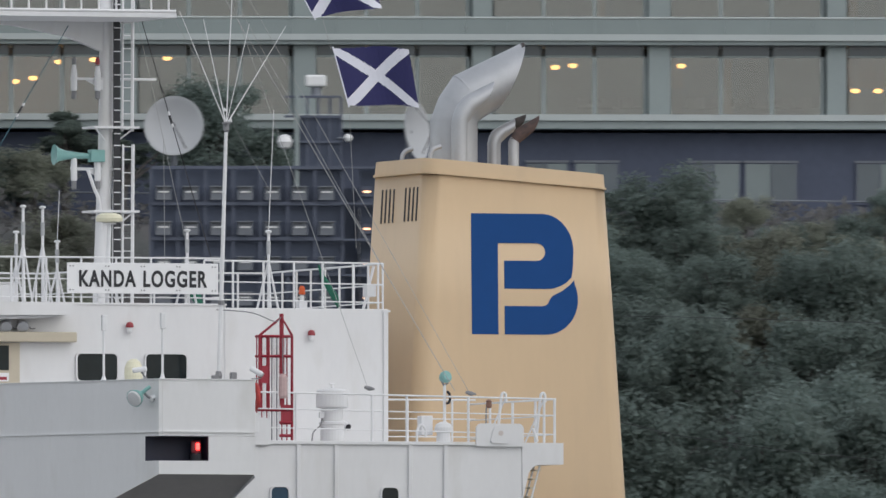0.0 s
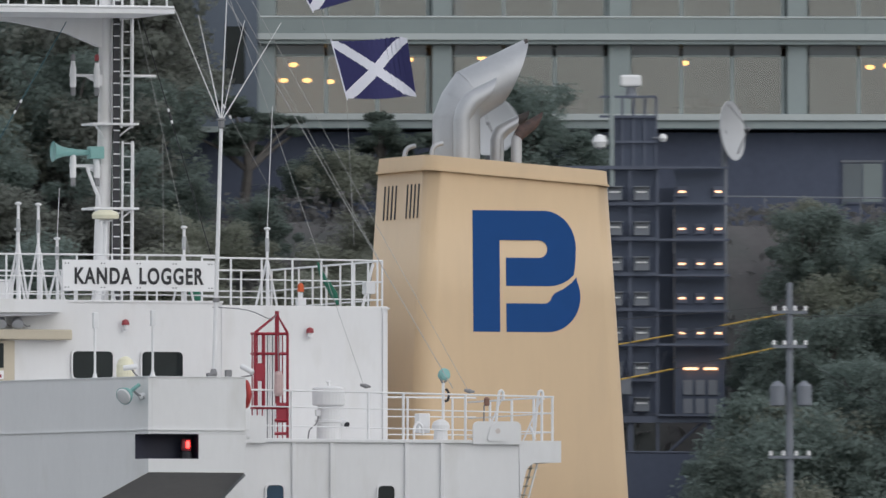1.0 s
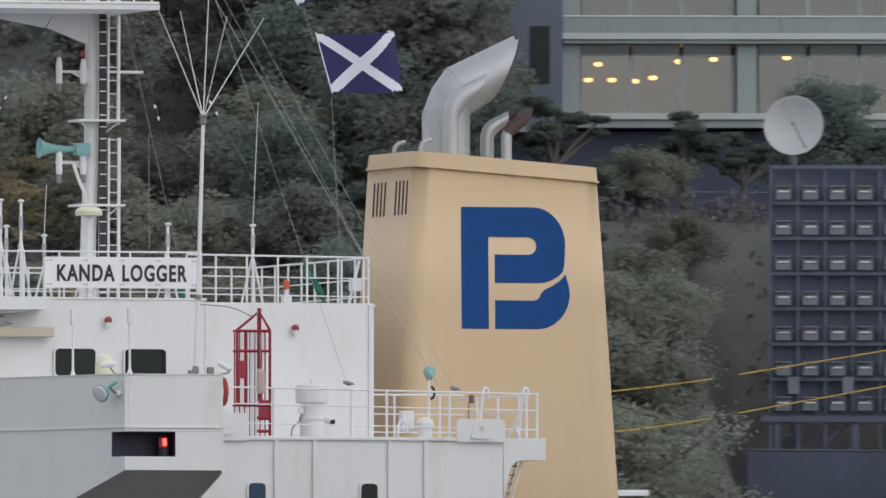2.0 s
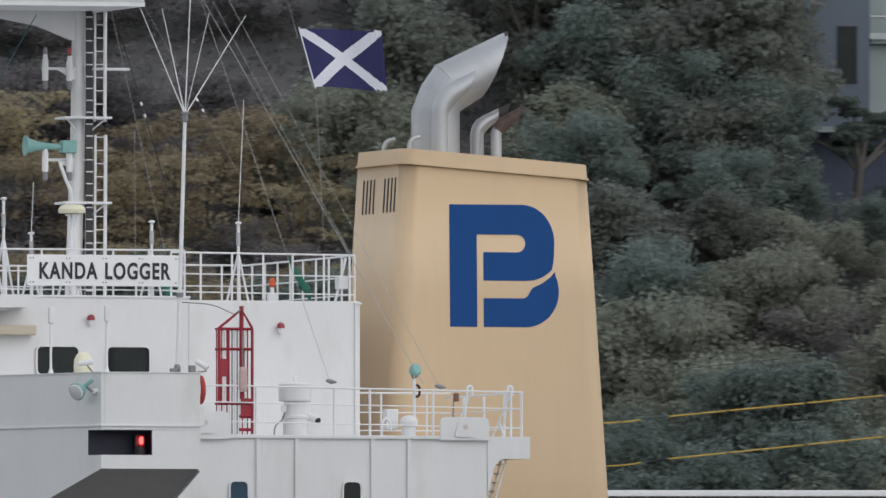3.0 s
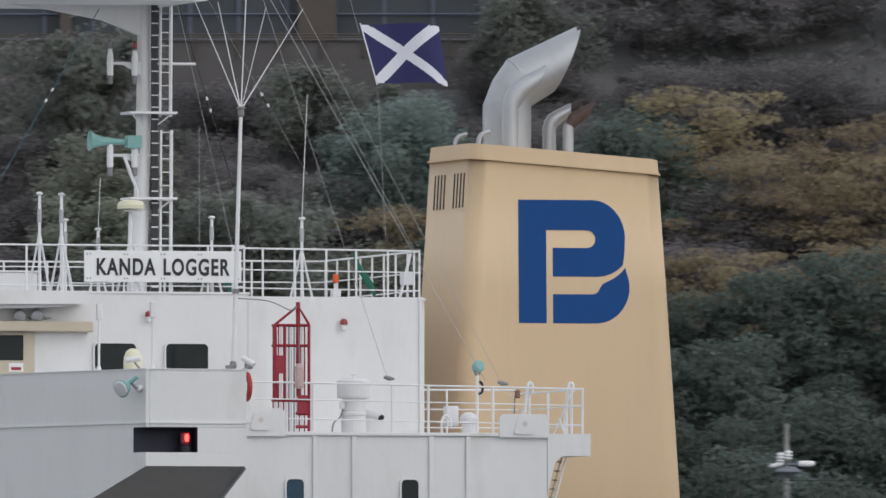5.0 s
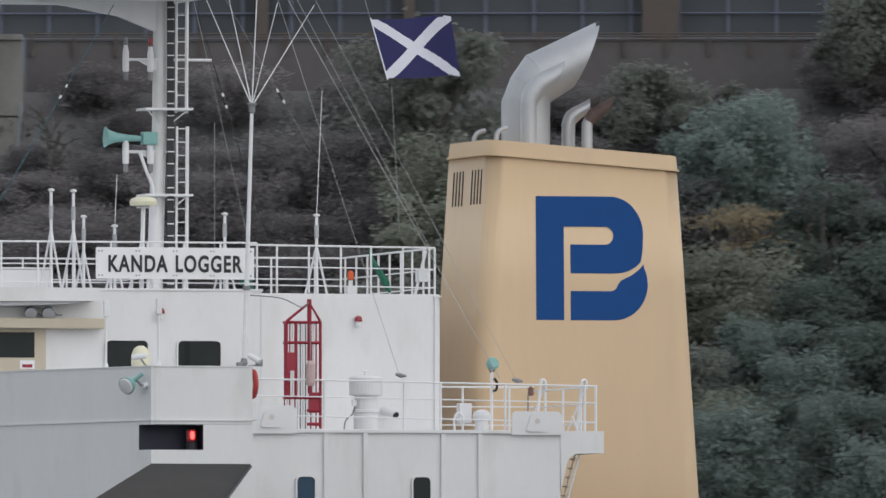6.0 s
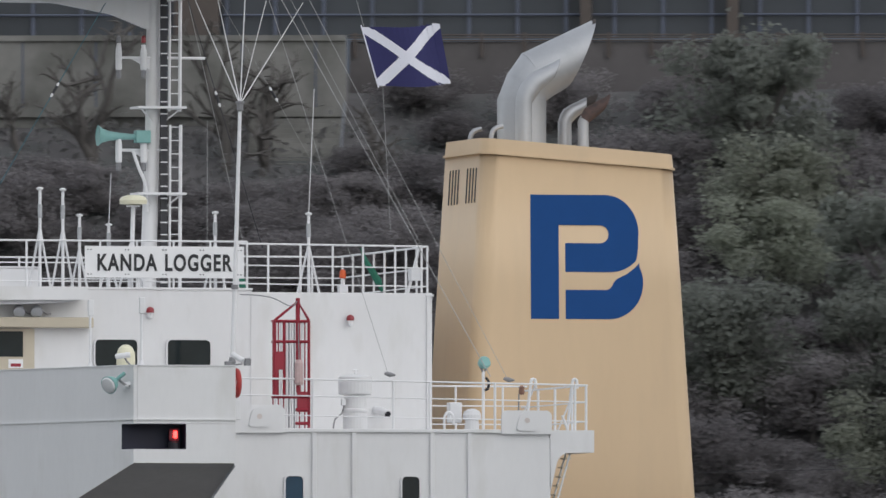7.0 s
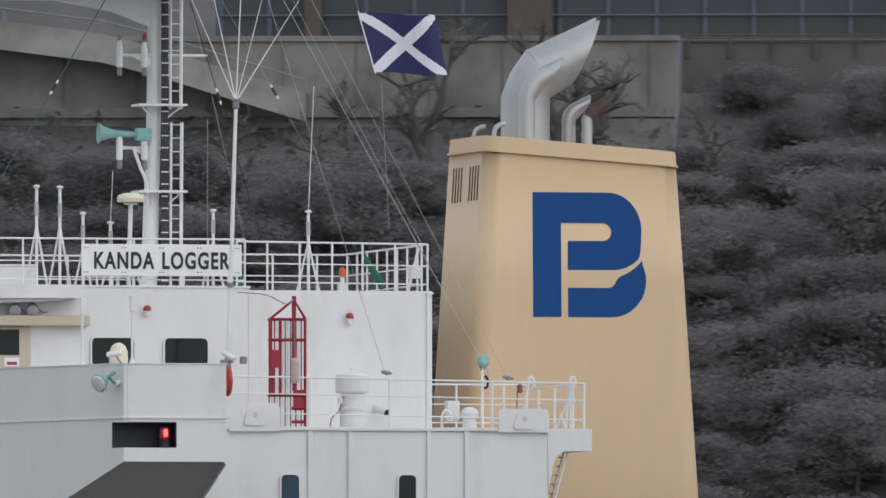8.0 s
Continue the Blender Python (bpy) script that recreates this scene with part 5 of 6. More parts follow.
def signal_board():
    d = 893.0
    s = tagged(new("signal_board"), "dark steel traffic signal board with rows of lamp boxes", "signal board")
    s.matrix_basis = SHORE
    cols = [290.0 + 48.2 * k for k in range(7)]
    rows = [342 + 62.4 * k for k in range(7)]
    xl, xr = gx(268, d), gx(608, d)
    bk = part("backing", B(xl, xr, d + 0.5, d + 0.62, gz(735, d), gz(296, d)), SIGNB, s)
    for g in [268 + 48.6 * k for k in range(8)]:
        part("upright", B(gx(g, d) - 0.05, gx(g, d) + 0.05, d + 0.1, d + 0.2, gz(900, d), gz(293, d)), SIGNF, bk)
    for v in [296] + [r + 18 for r in rows] + [735]:
        part("crossbar", B(xl, xr, d + 0.05, d + 0.25, gz(v + 3, d), gz(v - 3, d)), SIGNF, bk)
    for k in range(7):
        part("diagonal", rod((gx(cols[k], d), d + 0.4, gz(735, d)), (gx(cols[k] + 46, d), d + 0.4, gz(620 - 40 * (k % 2), d)), 0.03), SIGNF, bk)
    for v in rows:
        for g in cols:
            b = part("lamp_box", B(gx(g - 13.5, d), gx(g + 13.5, d), d - 0.12, d + 0.1, gz(v + 12, d), gz(v - 12, d), bevel=0.02), LAMPBOX, s, "grey lamp box")
            part("lens", B(gx(g - 9, d), gx(g + 9, d), d - 0.16, d - 0.121, gz(v - 1, d), gz(v - 4, d)), SIGNW, b)
            part("hood", B(gx(g - 14, d), gx(g + 14, d), d - 0.35, d - 0.121, gz(v - 11, d), gz(v - 13, d)), LAMPBOX, b)
    for g in (310, 406, 503, 553):
        part("panel", B(gx(g - 11, d), gx(g + 8, d), d - 0.02, d + 0.04, gz(698, d), gz(668, d)), LAMPBOX, s)
    # side return with lit lamps
    rt = part("side_return", B(gx(640, d), gx(728, d), d + 0.6, d + 0.7, gz(735, d), gz(296, d)), SIGNB, s)
    part("side_frame", B(xr, gx(640, d), d + 1.5, d + 1.6, gz(735, d), gz(330, d)), SIGNB, s)
    for v in (338, 404, 466, 527, 589):
        for g in (652, 685, 717):
            if v == 338 and g == 685:
                continue
            lb = part("lamp_box", B(gx(g - 10, d), gx(g + 10, d), d + 0.45, d + 0.598, gz(v + 9, d), gz(v - 9, d), bevel=0.015), SIGNF, rt)
            part("lit_lens", B(gx(g - 5.5, d), gx(g + 5.5, d), d + 0.42, d + 0.449, gz(v + 1.6, d), gz(v - 1.6, d)), LEDW, lb, "glowing warm lens")
    for g in (668, 703):
        part("lit_lens", B(gx(g - 12, d), gx(g + 12, d), d + 0.42, d + 0.598, gz(654, d), gz(650, d)), LEDW, rt, "glowing warm lens")
    for g in (662, 684, 706):
        for v in (685, 718):
            part("panel", B(gx(g - 7, d), gx(g + 9, d), d + 0.5, d + 0.598, gz(v + 13, d), gz(v - 13, d)), LAMPBOX, rt)
    for v in (296, 360, 424, 487, 550, 610, 735):
        part("walkway", B(gx(608, d), gx(735, d), d - 0.2, d + 0.44, gz(v + 2, d), gz(v - 2, d)), SIGNF, rt)
    # legs and trusses below
    for g in (280, 420, 560, 700):
        part("leg", B(gx(g - 5, d), gx(g + 5, d), d + 0.1, d + 0.5, gz(1250, d), gz(735, d)), SIGNF, s)
        part("brace", rod((gx(g, d), d + 0.3, gz(860, d)), (gx(g + 130, d), d + 0.3, gz(745, d)), 0.06), SIGNF, s)
    part("girder", B(gx(250, d), gx(740, d), d, d + 0.6, gz(748, d), gz(737, d)), SIGNF, s)
    part("low_wall", B(gx(225, d), gx(780, d), d - 1, d - 0.7, gz(1250, d), gz(800, d)), BASED, s)
    part("low_rail", rod((gx(225, d), d - 1, gz(798, d)), (gx(780, d), d - 1, gz(803, d)), 0.04), SIGNF, s)
    # cabin with masts on top
    cb = part("lattice_cabin", B(gx(528, d), gx(606, d), d + 0.4, d + 1.6, gz(296, d), gz(205, d)), SIGNB, s)
    for k in range(5):
        g = 526 + 20 * k
        part("upright", B(gx(g - 2, d), gx(g + 2, d), d + 0.3, d + 0.38, gz(296, d), gz(170, d)), SIGNF, cb)
    for v in (205, 170, 250):
        part("crossbar", B(gx(505, d), gx(606, d), d + 0.22, d + 0.29, gz(v + 2, d), gz(v - 2, d)), SIGNF, cb)
    part("mast", rod((gx(527, d), d + 0.2, gz(330, d)), (gx(527, d), d + 0.2, gz(168, d)), 0.09, 10), HOTELW, cb)
    cw = part("radar_head", B(gx(543, d), gx(580, d), d + 0.3, d + 0.8, gz(152, d), gz(131, d), bevel=0.08), SIGNW, cb, "white scanner head")
    part("pedestal", lathe(bmesh.new(), (gx(562, d), d + 0.55, gz(172, d)), [(0.28, 0), (0.2, 0.15), (0.16, 0.42)], 14), LAMPBOX, cw)
    for g, v, r in ((506, 250, 0.29), (618, 243, 0.16)):
        bl = part("camera_dome", lathe(bmesh.new(), (gx(g, d), d + 0.2, gz(v, d)), [(0.02, -r), (0.7 * r, -0.72 * r), (r, 0), (0.7 * r, 0.72 * r), (0.02, r)], 18), SIGNW, cb, "white camera dome", smooth=True)
        part("arm", rod((gx(g, d), d + 0.25, gz(v, d)), (gx(527 if g < 560 else 600, d), d + 0.25, gz(v, d)), 0.04), LAMPBOX, bl)


def dish(g, v, r, d, face):
    """A satellite dish on a post: face is the way that it looks."""
    x, y, z = spot(g, v, d)
    prof = [(0.02, 0.0)] + [(r * k / 8, 0.28 * r * (k / 8) ** 2) for k in range(1, 9)]
    prof += [(r * 1.015, 0.28 * r), (r * 1.015, 0.25 * r)] + [(r * k / 8, 0.28 * r * (k / 8) ** 2 - 0.05) for k in range(7, 0, -1)] + [(0.02, -0.05)]
    o = tagged(part("satellite_dish", lathe(bmesh.new(), (0, 0, 0), prof, 40, face), DISH, smooth=True), "grey-white satellite dish on a steel post", "satellite dish", group="dishes by the signal board")
    o.matrix_basis = SHORE @ pose(x, y, z)
    f = Vector(face).normalized()
    gh = ground_height(x, y + 0.8)
    part("post", rod((0, 0.8, gh - z - 0.3), (0, 0.8, -0.2), 0.12, 12), LAMPBOX, o)
    part("yoke", rod((0, 0.8, -0.3), tuple(-f * 0.05), 0.10, 8), LAMPBOX, o)
    side = Vector((0, 0, 1)).cross(f).normalized()
    focus = f * r * 0.85 + side * 0.04
    part("feed_arm", rod(tuple(focus), tuple(side * 0.45 * r - Vector((0, 0, 0.85 * r)) + f * 0.22 * r), 0.03, 6), WIRE, o)
    part("feed_arm", rod(tuple(focus), tuple(-side * 0.3 * r + Vector((0, 0, 0.9 * r)) + f * 0.22 * r), 0.022, 6), WIRE, o)
    part("feed", lathe(bmesh.new(), focus, [(0.05, -0.08), (0.07, -0.05), (0.07, 0.06), (0.03, 0.09)], 10, tuple(f)), WIRE, o)


def shore_road():
    """Retaining wall, steps, ramp and the long building over the scrub slope."""
    d = 913.0
    w = tagged(shore_part("retaining_wall", B(gx(-4800, d), gx(-3476, d), d, d + 0.5, gz(330, d), gz(62, d)), OLDCONC), "weathered grey concrete retaining wall", "wall")
    part("coping", B(gx(-4800, d), gx(-3476, d), d - 0.12, d - 0.001, gz(70, d), gz(60, d)), OLDCONC, w)
    for k in range(10):
        g = -4700 + 130 * k
        part("panel_joint", B(gx(g, d) - 0.03, gx(g, d) + 0.03, d - 0.02, d - 0.001, gz(190, d), gz(72, d)), BASED, w)
    part("foot_band", B(gx(-4800, d), gx(-3476, d), d - 0.25, d - 0.001, gz(205, d), gz(188, d)), OLDCONC, w)
    st = tagged(new("steps"), "flight of concrete steps beside the retaining wall", "steps")
    st.matrix_basis = SHORE
    for k in range(11):
        part("step", B(gx(-3645, d), gx(-3484, d), d - 3.4 + 0.28 * k, d - 3.1 + 0.28 * k, gz(330, d), gz(301 - 9.2 * k, d), bevel=0.01), OLDCONC, st)
    part("rail", rod((gx(-3478, d), d - 3.3, gz(265, d)), (gx(-3478, d), d - 0.3, gz(180, d)), 0.04), LAMPBOX, st)
    part("post", rod((gx(-3478, d), d - 3.3, gz(310, d)), (gx(-3478, d), d - 3.3, gz(265, d)), 0.04), LAMPBOX, st)
    # ramp that climbs away
    bm = bmesh.new()
    top = [(-5300, -40), (-4676, 32), (-4500, 55), (-4400, 80), (-4280, 118), (-4140, 160)]
    up = [bm.verts.new((gx(g, d - 2), d - 2 + 0.6, gz(v, d - 2))) for g, v in top]
    lo = [bm.verts.new((gx(g, d - 2), d - 2, gz(v + 52, d - 2))) for g, v in top]
    bk = [bm.verts.new((gx(g, d - 2), d + 4, gz(v, d - 2))) for g, v in top]
    for k in range(len(top) - 1):
        bm.faces.new((lo[k], lo[k + 1], up[k + 1], up[k])), bm.faces.new((up[k], up[k + 1], bk[k + 1], bk[k]))
    tagged(shore_part("ramp", bm, OLDCONC), "pale concrete ramp with a sloping parapet", "ramp", kind="structure")
    bm = tube(bmesh.new(), [(gx(g, d - 2), d - 1.7, gz(v - 22, d - 2)) for g, v in top], 0.04, 5)
    gr = tagged(shore_part("guard_rail", bm, LAMPBOX), "thin grey guard rail along the ramp", "guard rail")
    for g, v in top:
        part("post", rod((gx(g, d - 2), d - 1.7, gz(v, d - 2)), (gx(g, d - 2), d - 1.7, gz(v - 22, d - 2)), 0.04), LAMPBOX, gr)
    # low wall by the road
    d = 916.0
    rw = tagged(shore_part("road_wall", B(gx(-3470, d), gx(-1880, d), d, d + 0.4, gz(220, d), gz(72, d)), material("brown_weathered_wall", (0.105, 0.097, 0.098), 0.9, vary=0.25, scale=0.4, fine=3, bump=0.4)), "low brown weathered wall along the road", "wall")
    for k in range(3):
        part("rail", rod((gx(-3470, d), d - 0.1, gz(70 - 5 * k, d)), (gx(-1880, d), d - 0.1, gz(70 - 5 * k, d)), 0.035), WOODY, rw)
    for k in range(22):
        g = -3460 + 75 * k
        part("post", B(gx(g, d) - 0.06, gx(g, d) + 0.06, d - 0.15, d - 0.03, gz(100, d), gz(56, d)), WOODY, rw)
    # long glazed building behind
    d = 928.0
    b = tagged(new("long_building"), "long low building with blue-grey glazing and brown piers", "building")
    b.matrix_basis = SHORE
    x0, x1 = gx(-4300, d), gx(-1880, d)
    part("wall", B(x0, x1, d + 0.5, d + 9, gz(260, d), gz(-190, d)), HOTELD, b)
    part("roof", B(x0 - 0.5, x1 + 0.5, d - 1, d + 9.5, gz(-190, d), gz(-205, d)), BASED, b)
    part("plinth", B(x0, x1, d, d + 0.499, gz(260, d), gz(66, d)), HOTELD, b)
    for k in range(28):
        g = -4290 + 86 * k
        wn = part("window", B(gx(g, d) - 0.07, gx(g, d) + 0.07, d + 0.1, d + 0.4, gz(66, d), gz(-60, d)), SIGNF, b)
        part("pane", B(gx(g, d) + 0.071, gx(g + 86, d) - 0.071, d + 0.25, d + 0.29, gz(66, d), gz(-60, d)), SLATE, wn)
        part("sill_rail", rod((gx(g, d), d + 0.05, gz(24, d)), (gx(g + 86, d), d + 0.05, gz(24, d)), 0.05), SIGNF, wn)
    for g0, g1 in ((-2378, -2312), (-1934, -1912), (-2800, -2780), (-3060, -3040), (-3780, -3700), (-4140, -4110)):
        part("pier", B(gx(g0, d), gx(g1, d), d - 0.6, d + 0.09, gz(260, d), gz(-188, d), bevel=0.02), WOODY, b)


def cable_pole(g, top, d, arms, drums):
    x, y, z = spot(g, top, d)
    o = tagged(part("utility_pole", tube(bmesh.new(), [(0, 0, ground_height(x, y) - z - 0.5), (0, 0, 0)], [0.17, 0.11], 12), LAMPBOX), "grey concrete utility pole with cross-arms", "utility pole", group="utility poles below the slope")
    o.matrix_basis = SHORE @ pose(x, y, z)
    for v, wd in arms:
        zz = -(v - top) / 47.53
        a = part("cross_arm", B(-wd, wd, -0.18, -0.10, zz - 0.05, zz + 0.05), LAMPBOX, o)
        for k in (-0.9, -0.3, 0.3, 0.9):
            part("insulator", lathe(bmesh.new(), (k * wd, -0.14, zz + 0.05), [(0.05, 0), (0.08, 0.03), (0.05, 0.08), (0.07, 0.11), (0.03, 0.18)], 10), SIGNW, a)
    for v, xx in drums:
        zz = -(v - top) / 47.53
        part("transformer", lathe(bmesh.new(), (xx, -0.35, zz - 0.4), [(0.2, 0), (0.27, 0.04), (0.27, 0.72), (0.2, 0.78), (0.05, 0.9)], 16), LAMPBOX, o, "grey drum transformer")


def switch_pole(g, top, d):
    """A slim pole with stacked insulators, two bushings and a bell-shaped switch housing."""
    x, y, z = spot(g, top, d)
    o = tagged(part("utility_pole", tube(bmesh.new(), [(0, 0, ground_height(x, y) - z - 0.5), (0, 0, 0)], [0.15, 0.09], 12), CONC), "grey utility pole with white insulators and a switch housing", "utility pole", group="utility poles below the slope")
    o.matrix_basis = SHORE @ pose(x, y, z)
    discs = [(0.05, 0), (0.14, 0.02), (0.15, 0.06), (0.07, 0.10), (0.15, 0.13), (0.15, 0.18), (0.07, 0.22), (0.14, 0.25), (0.12, 0.31), (0.04, 0.34)]
    for xx, zz in ((-0.21, -1.36), (0.06, -1.28)):
        part("insulator", lathe(bmesh.new(), (xx, -0.2, zz), discs, 14), SIGNW, o, "stack of white insulator discs")
    part("cross_arm", B(-0.75, 1.0, -0.16, -0.10, -1.46, -1.39), LAMPBOX, o)
    part("bushing", lathe(bmesh.new(), (0.42, -0.2, -1.42), [(0.07, 0), (0.10, 0.05), (0.11, 0.3), (0.09, 0.55), (0.03, 0.6)], 12, (1, 0, 0)), SIGNW, o, "white bushing")
    part("bushing", lathe(bmesh.new(), (-0.12, -0.2, -1.40), [(0.06, 0), (0.09, 0.05), (0.08, 0.4), (0.03, 0.5)], 12, (-1, 0, -0.25)), SIGNW, o, "white bushing")
    part("switch_housing", lathe(bmesh.new(), (0.05, -0.1, -1.92), [(0.10, 0), (0.16, 0.03), (0.30, 0.14), (0.47, 0.20), (0.47, 0.25), (0.38, 0.30), (0.30, 0.38), (0.1, 0.40)], 18), LAMPBOX, o, "grey bell-shaped switch housing")
    for k in range(5):
        part("band", lathe(bmesh.new(), (0, 0, -2.15 - 0.22 * k), [(0.155, 0), (0.155, 0.05)], 12), LAMPBOX, o)
    part("jumper", tube(bmesh.new(), smooth_path([(0.5, -0.1, -1.75), (0.85, -0.1, -1.98), (1.15, -0.1, -1.9), (1.3, -0.1, -1.45)], 4), 0.02, 5), LAMPBOX, o)


def cables():
    for k, pts in enumerate(([(-1514, 800), (-1250, 785), (-604, 752), (-457, 738), (41, 688), (266, 655), (560, 606), (842, 553)], [(-1514, 850), (-1250, 848), (-604, 828), (-457, 813), (41, 760), (266, 722), (560, 668), (842, 610)])):
        q = smooth_path([spot(g, v, 858.0) for g, v in pts], 4)
        c = tagged(shore_part("overhead_cable", tube(bmesh.new(), q, 0.016, 6), CABLE), "overhead cable with yellow sleeves", "cable")
        for j in range(8, len(q) - 1):
            if j % 7 != 4:
                a, e = q[j], q[j + 1]
                part("sleeve", rod(a, a.lerp(e, 0.96), 0.028, 6), YELLOW, c, "yellow cable sleeve")
    for k, pts in enumerate(([(-1514, 770), (-1000, 722), (-300, 640), (842, 540)], [(-5200, 860), (-3600, 845), (-2600, 830), (-1514, 790)], [(842, 560), (1200, 560), (2200, 590)], [(842, 620), (1200, 770), (2300, 880)])):
        tagged(shore_part("overhead_cable", tube(bmesh.new(), smooth_path([spot(g, v, 858.5) for g, v in pts], 5), 0.010, 5), CABLE), "thin dark overhead cable", "cable")


def shed():
    d = 848.0
    x, y = gx(-300, d), d
    s = tagged(shore_part("shed", B(gx(-600, d), gx(45, d), d, d + 7, 5.0, gz(880, d)), CONC), "long low shed with a pale flat roof", "shed")
    part("roof", B(gx(-606, d), gx(51, d), d - 0.4, d + 7.4, gz(880, d), gz(869, d), bevel=0.03), SIGNW, s, "pale flat roof")


# trees: a trunk with limbs and a crown of many small leaves
def leaf_mat(name, color, island=0.26, rand=0.20):
    m = material(name, color, 0.7, vary=0.25, scale=0.6, fine=5, rand=rand, island=island, hue=0.05, spec=0.25)
    nt = m.node_tree
    b = nt.nodes["Principled BSDF"]
    tl, mix = nt.nodes.new("ShaderNodeBsdfTranslucent"), nt.nodes.new("ShaderNodeMixShader")
    # high translucency lifts the dark gaps in the crowns as haze would
    mix.inputs[0].default_value = 0.68
    nt.links.new(b.inputs["Base Color"].links[0].from_socket, tl.inputs["Color"])
    nt.links.new(b.outputs[0], mix.inputs[1]), nt.links.new(tl.outputs[0], mix.inputs[2])
    nt.links.new(mix.outputs[0], nt.nodes["Material Output"].inputs["Surface"])
    return m


# leaf colours are paled and greyed to carry the distance haze
LEAF = {"green": leaf_mat("hazed_green_leaves", (0.225, 0.276, 0.252)), "olive": leaf_mat("hazed_olive_leaves", (0.300, 0.315, 0.262)),
        "yellow": leaf_mat("autumn_yellow_leaves", (0.35, 0.292, 0.200)), "brown": leaf_mat("hazed_dry_brown_leaves", (0.262, 0.246, 0.252), 0.28, 0.20),
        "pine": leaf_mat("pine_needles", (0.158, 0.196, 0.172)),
        "forest": leaf_mat("hazed_forest_leaves", (0.238, 0.252, 0.226))}


def crown_mesh(seed, lobes, spread, height, leaves, leaf, squash=0.75):
    lobes, leaves = int(lobes * 1.7), int(leaves * 1.3)
    rng = np.random.default_rng(seed)
    c = np.stack([rng.normal(0, spread * 0.48, lobes), rng.normal(0, spread * 0.48, lobes), rng.uniform(0.25, 1.0, lobes) * height], 1)
    c[:, :2] *= (1.15 - 0.55 * (c[:, 2:3] / height))
    rad = rng.uniform(0.10, 0.34, lobes) * spread
    who = rng.integers(0, lobes, leaves)
    v = rng.normal(0, 1, (leaves, 3))
    v /= np.linalg.norm(v, axis=1, keepdims=True)
    shell = rng.normal(0.96, 0.24, leaves)
    p = c[who] + v * (rad[who] * shell)[:, None] * np.array([1, 1, squash])
    n = v * 0.8 + rng.normal(0, 0.5, (leaves, 3)) + np.array([0, -0.15, 0.45])
    n /= np.linalg.norm(n, axis=1, keepdims=True)
    t = np.cross(n, rng.normal(0, 1, (leaves, 3)))
    t /= np.linalg.norm(t, axis=1, keepdims=True)
    b = np.cross(n, t)
    s = leaf * rng.uniform(0.55, 1.3, leaves)[:, None]
    tri = np.stack([p + t * s, p - t * s * 0.5 + b * s * 0.8, p - t * s * 0.6 - b * s * 0.7 + n * s * 0.2], 1).reshape(-1, 3)
    me = bpy.data.meshes.new("crown")
    me.from_pydata(tri.tolist(), [], [(3 * k, 3 * k + 1, 3 * k + 2) for k in range(leaves)])
    return me, c


def trunk_mesh(bm, base, tops, r, rng):
    fork = Vector((rng.uniform(-0.2, 0.2), rng.uniform(-0.2, 0.2), 0.35 * max(q[2] for q in tops) + 0.5))
    tube(bm, smooth_path([base, (fork.x * 0.5, fork.y * 0.5, fork.z * 0.5), fork], 3), [r, r * 0.93, r * 0.88, r * 0.82, r * 0.78, r * 0.74, r * 0.7], 7)
    for q in tops:
        mid = fork.lerp(Vector(q), 0.5) + Vector((rng.uniform(-0.2, 0.2), rng.uniform(-0.2, 0.2), 0.1))
        tube(bm, [fork, mid, q], [r * 0.5, r * 0.32, r * 0.12], 5)
    return bm


TREES = {}


def make_tree(key, name, label, seed, lobes, spread, height, leaves, leaf, kind, squash=0.75, lift=1.0, trunk=0.22):
    t = tagged(new(name), label, "tree", group="trees on the slope")
    me, c = crown_mesh(seed, lobes, spread, height, leaves, leaf, squash)
    me.materials.append(LEAF[kind])
    cr = new("crown", me)
    cr.parent, cr.location = t, (0, 0, lift)
    rng = random.Random(seed)
    order = sorted(range(len(c)), key=lambda k: -c[k][2])[:9]
    part("trunk", trunk_mesh(bmesh.new(), (0, 0, -0.6), [(c[k][0], c[k][1], c[k][2] + lift) for k in order], trunk, rng), BARK, t)
    t.location = (0, 840, -60)
    TREES[key] = t
    return t


def bare_tree(key, seed, height=6.0, label="leafless tree with a wide fan of twigs"):
    rng = random.Random(seed)
    t = tagged(new("bare_tree"), label, "tree", group="bare trees by the wall")
    bm, tw = bmesh.new(), bmesh.new()

    def grow(p, d, ln, r, level):
        q = p + d * ln
        m = p.lerp(q, 0.5) + Vector((rng.uniform(-1, 1), rng.uniform(-1, 1), rng.uniform(-1, 1))) * ln * 0.08
        tube(bm if level < 2 else tw, [p, m, q], [r, r * 0.8, r * 0.62], 6 if level < 2 else 4, cap=False)
        if level >= 5:
            return
        for _ in range(3 if level < 3 else 2):
            e = (d + Vector((rng.gauss(0, 0.75), rng.gauss(0, 0.5), rng.gauss(0.05, 0.32)))).normalized()
            grow(q if rng.random() < 0.6 else m, e, ln * rng.uniform(0.6, 0.82), r * 0.66, level + 1)
    grow(Vector((0, 0, -0.4)), Vector((0.05, 0, 1)).normalized(), height * 0.27, height * 0.032, 0)
    part("trunk", bm, BARK, t)
    tagged(part("twig_fan", tw, BARK, t), kind="stuff")
    TREES[key] = t
    return t


def plant(key, g, v, d=None, size=1.0, turn=0.0, sink=0.0):
    """A copy of a tree with its foot on the slope; v is the grid height of the crown's top third."""
    x, y, _ = spot(g, v, d)
    z = ground_height(x, y) - sink
    src = TREES[key]
    m = SHORE @ pose(x, y, z, 0, 0, turn)
    if not src.get("used"):
        src["used"] = 1
        src.matrix_basis = m
        src.scale = (size, size, size)
        return src
    o = copy_thing(src, m)
    del o["used"]
    o.scale = (size, size, size)
    return o


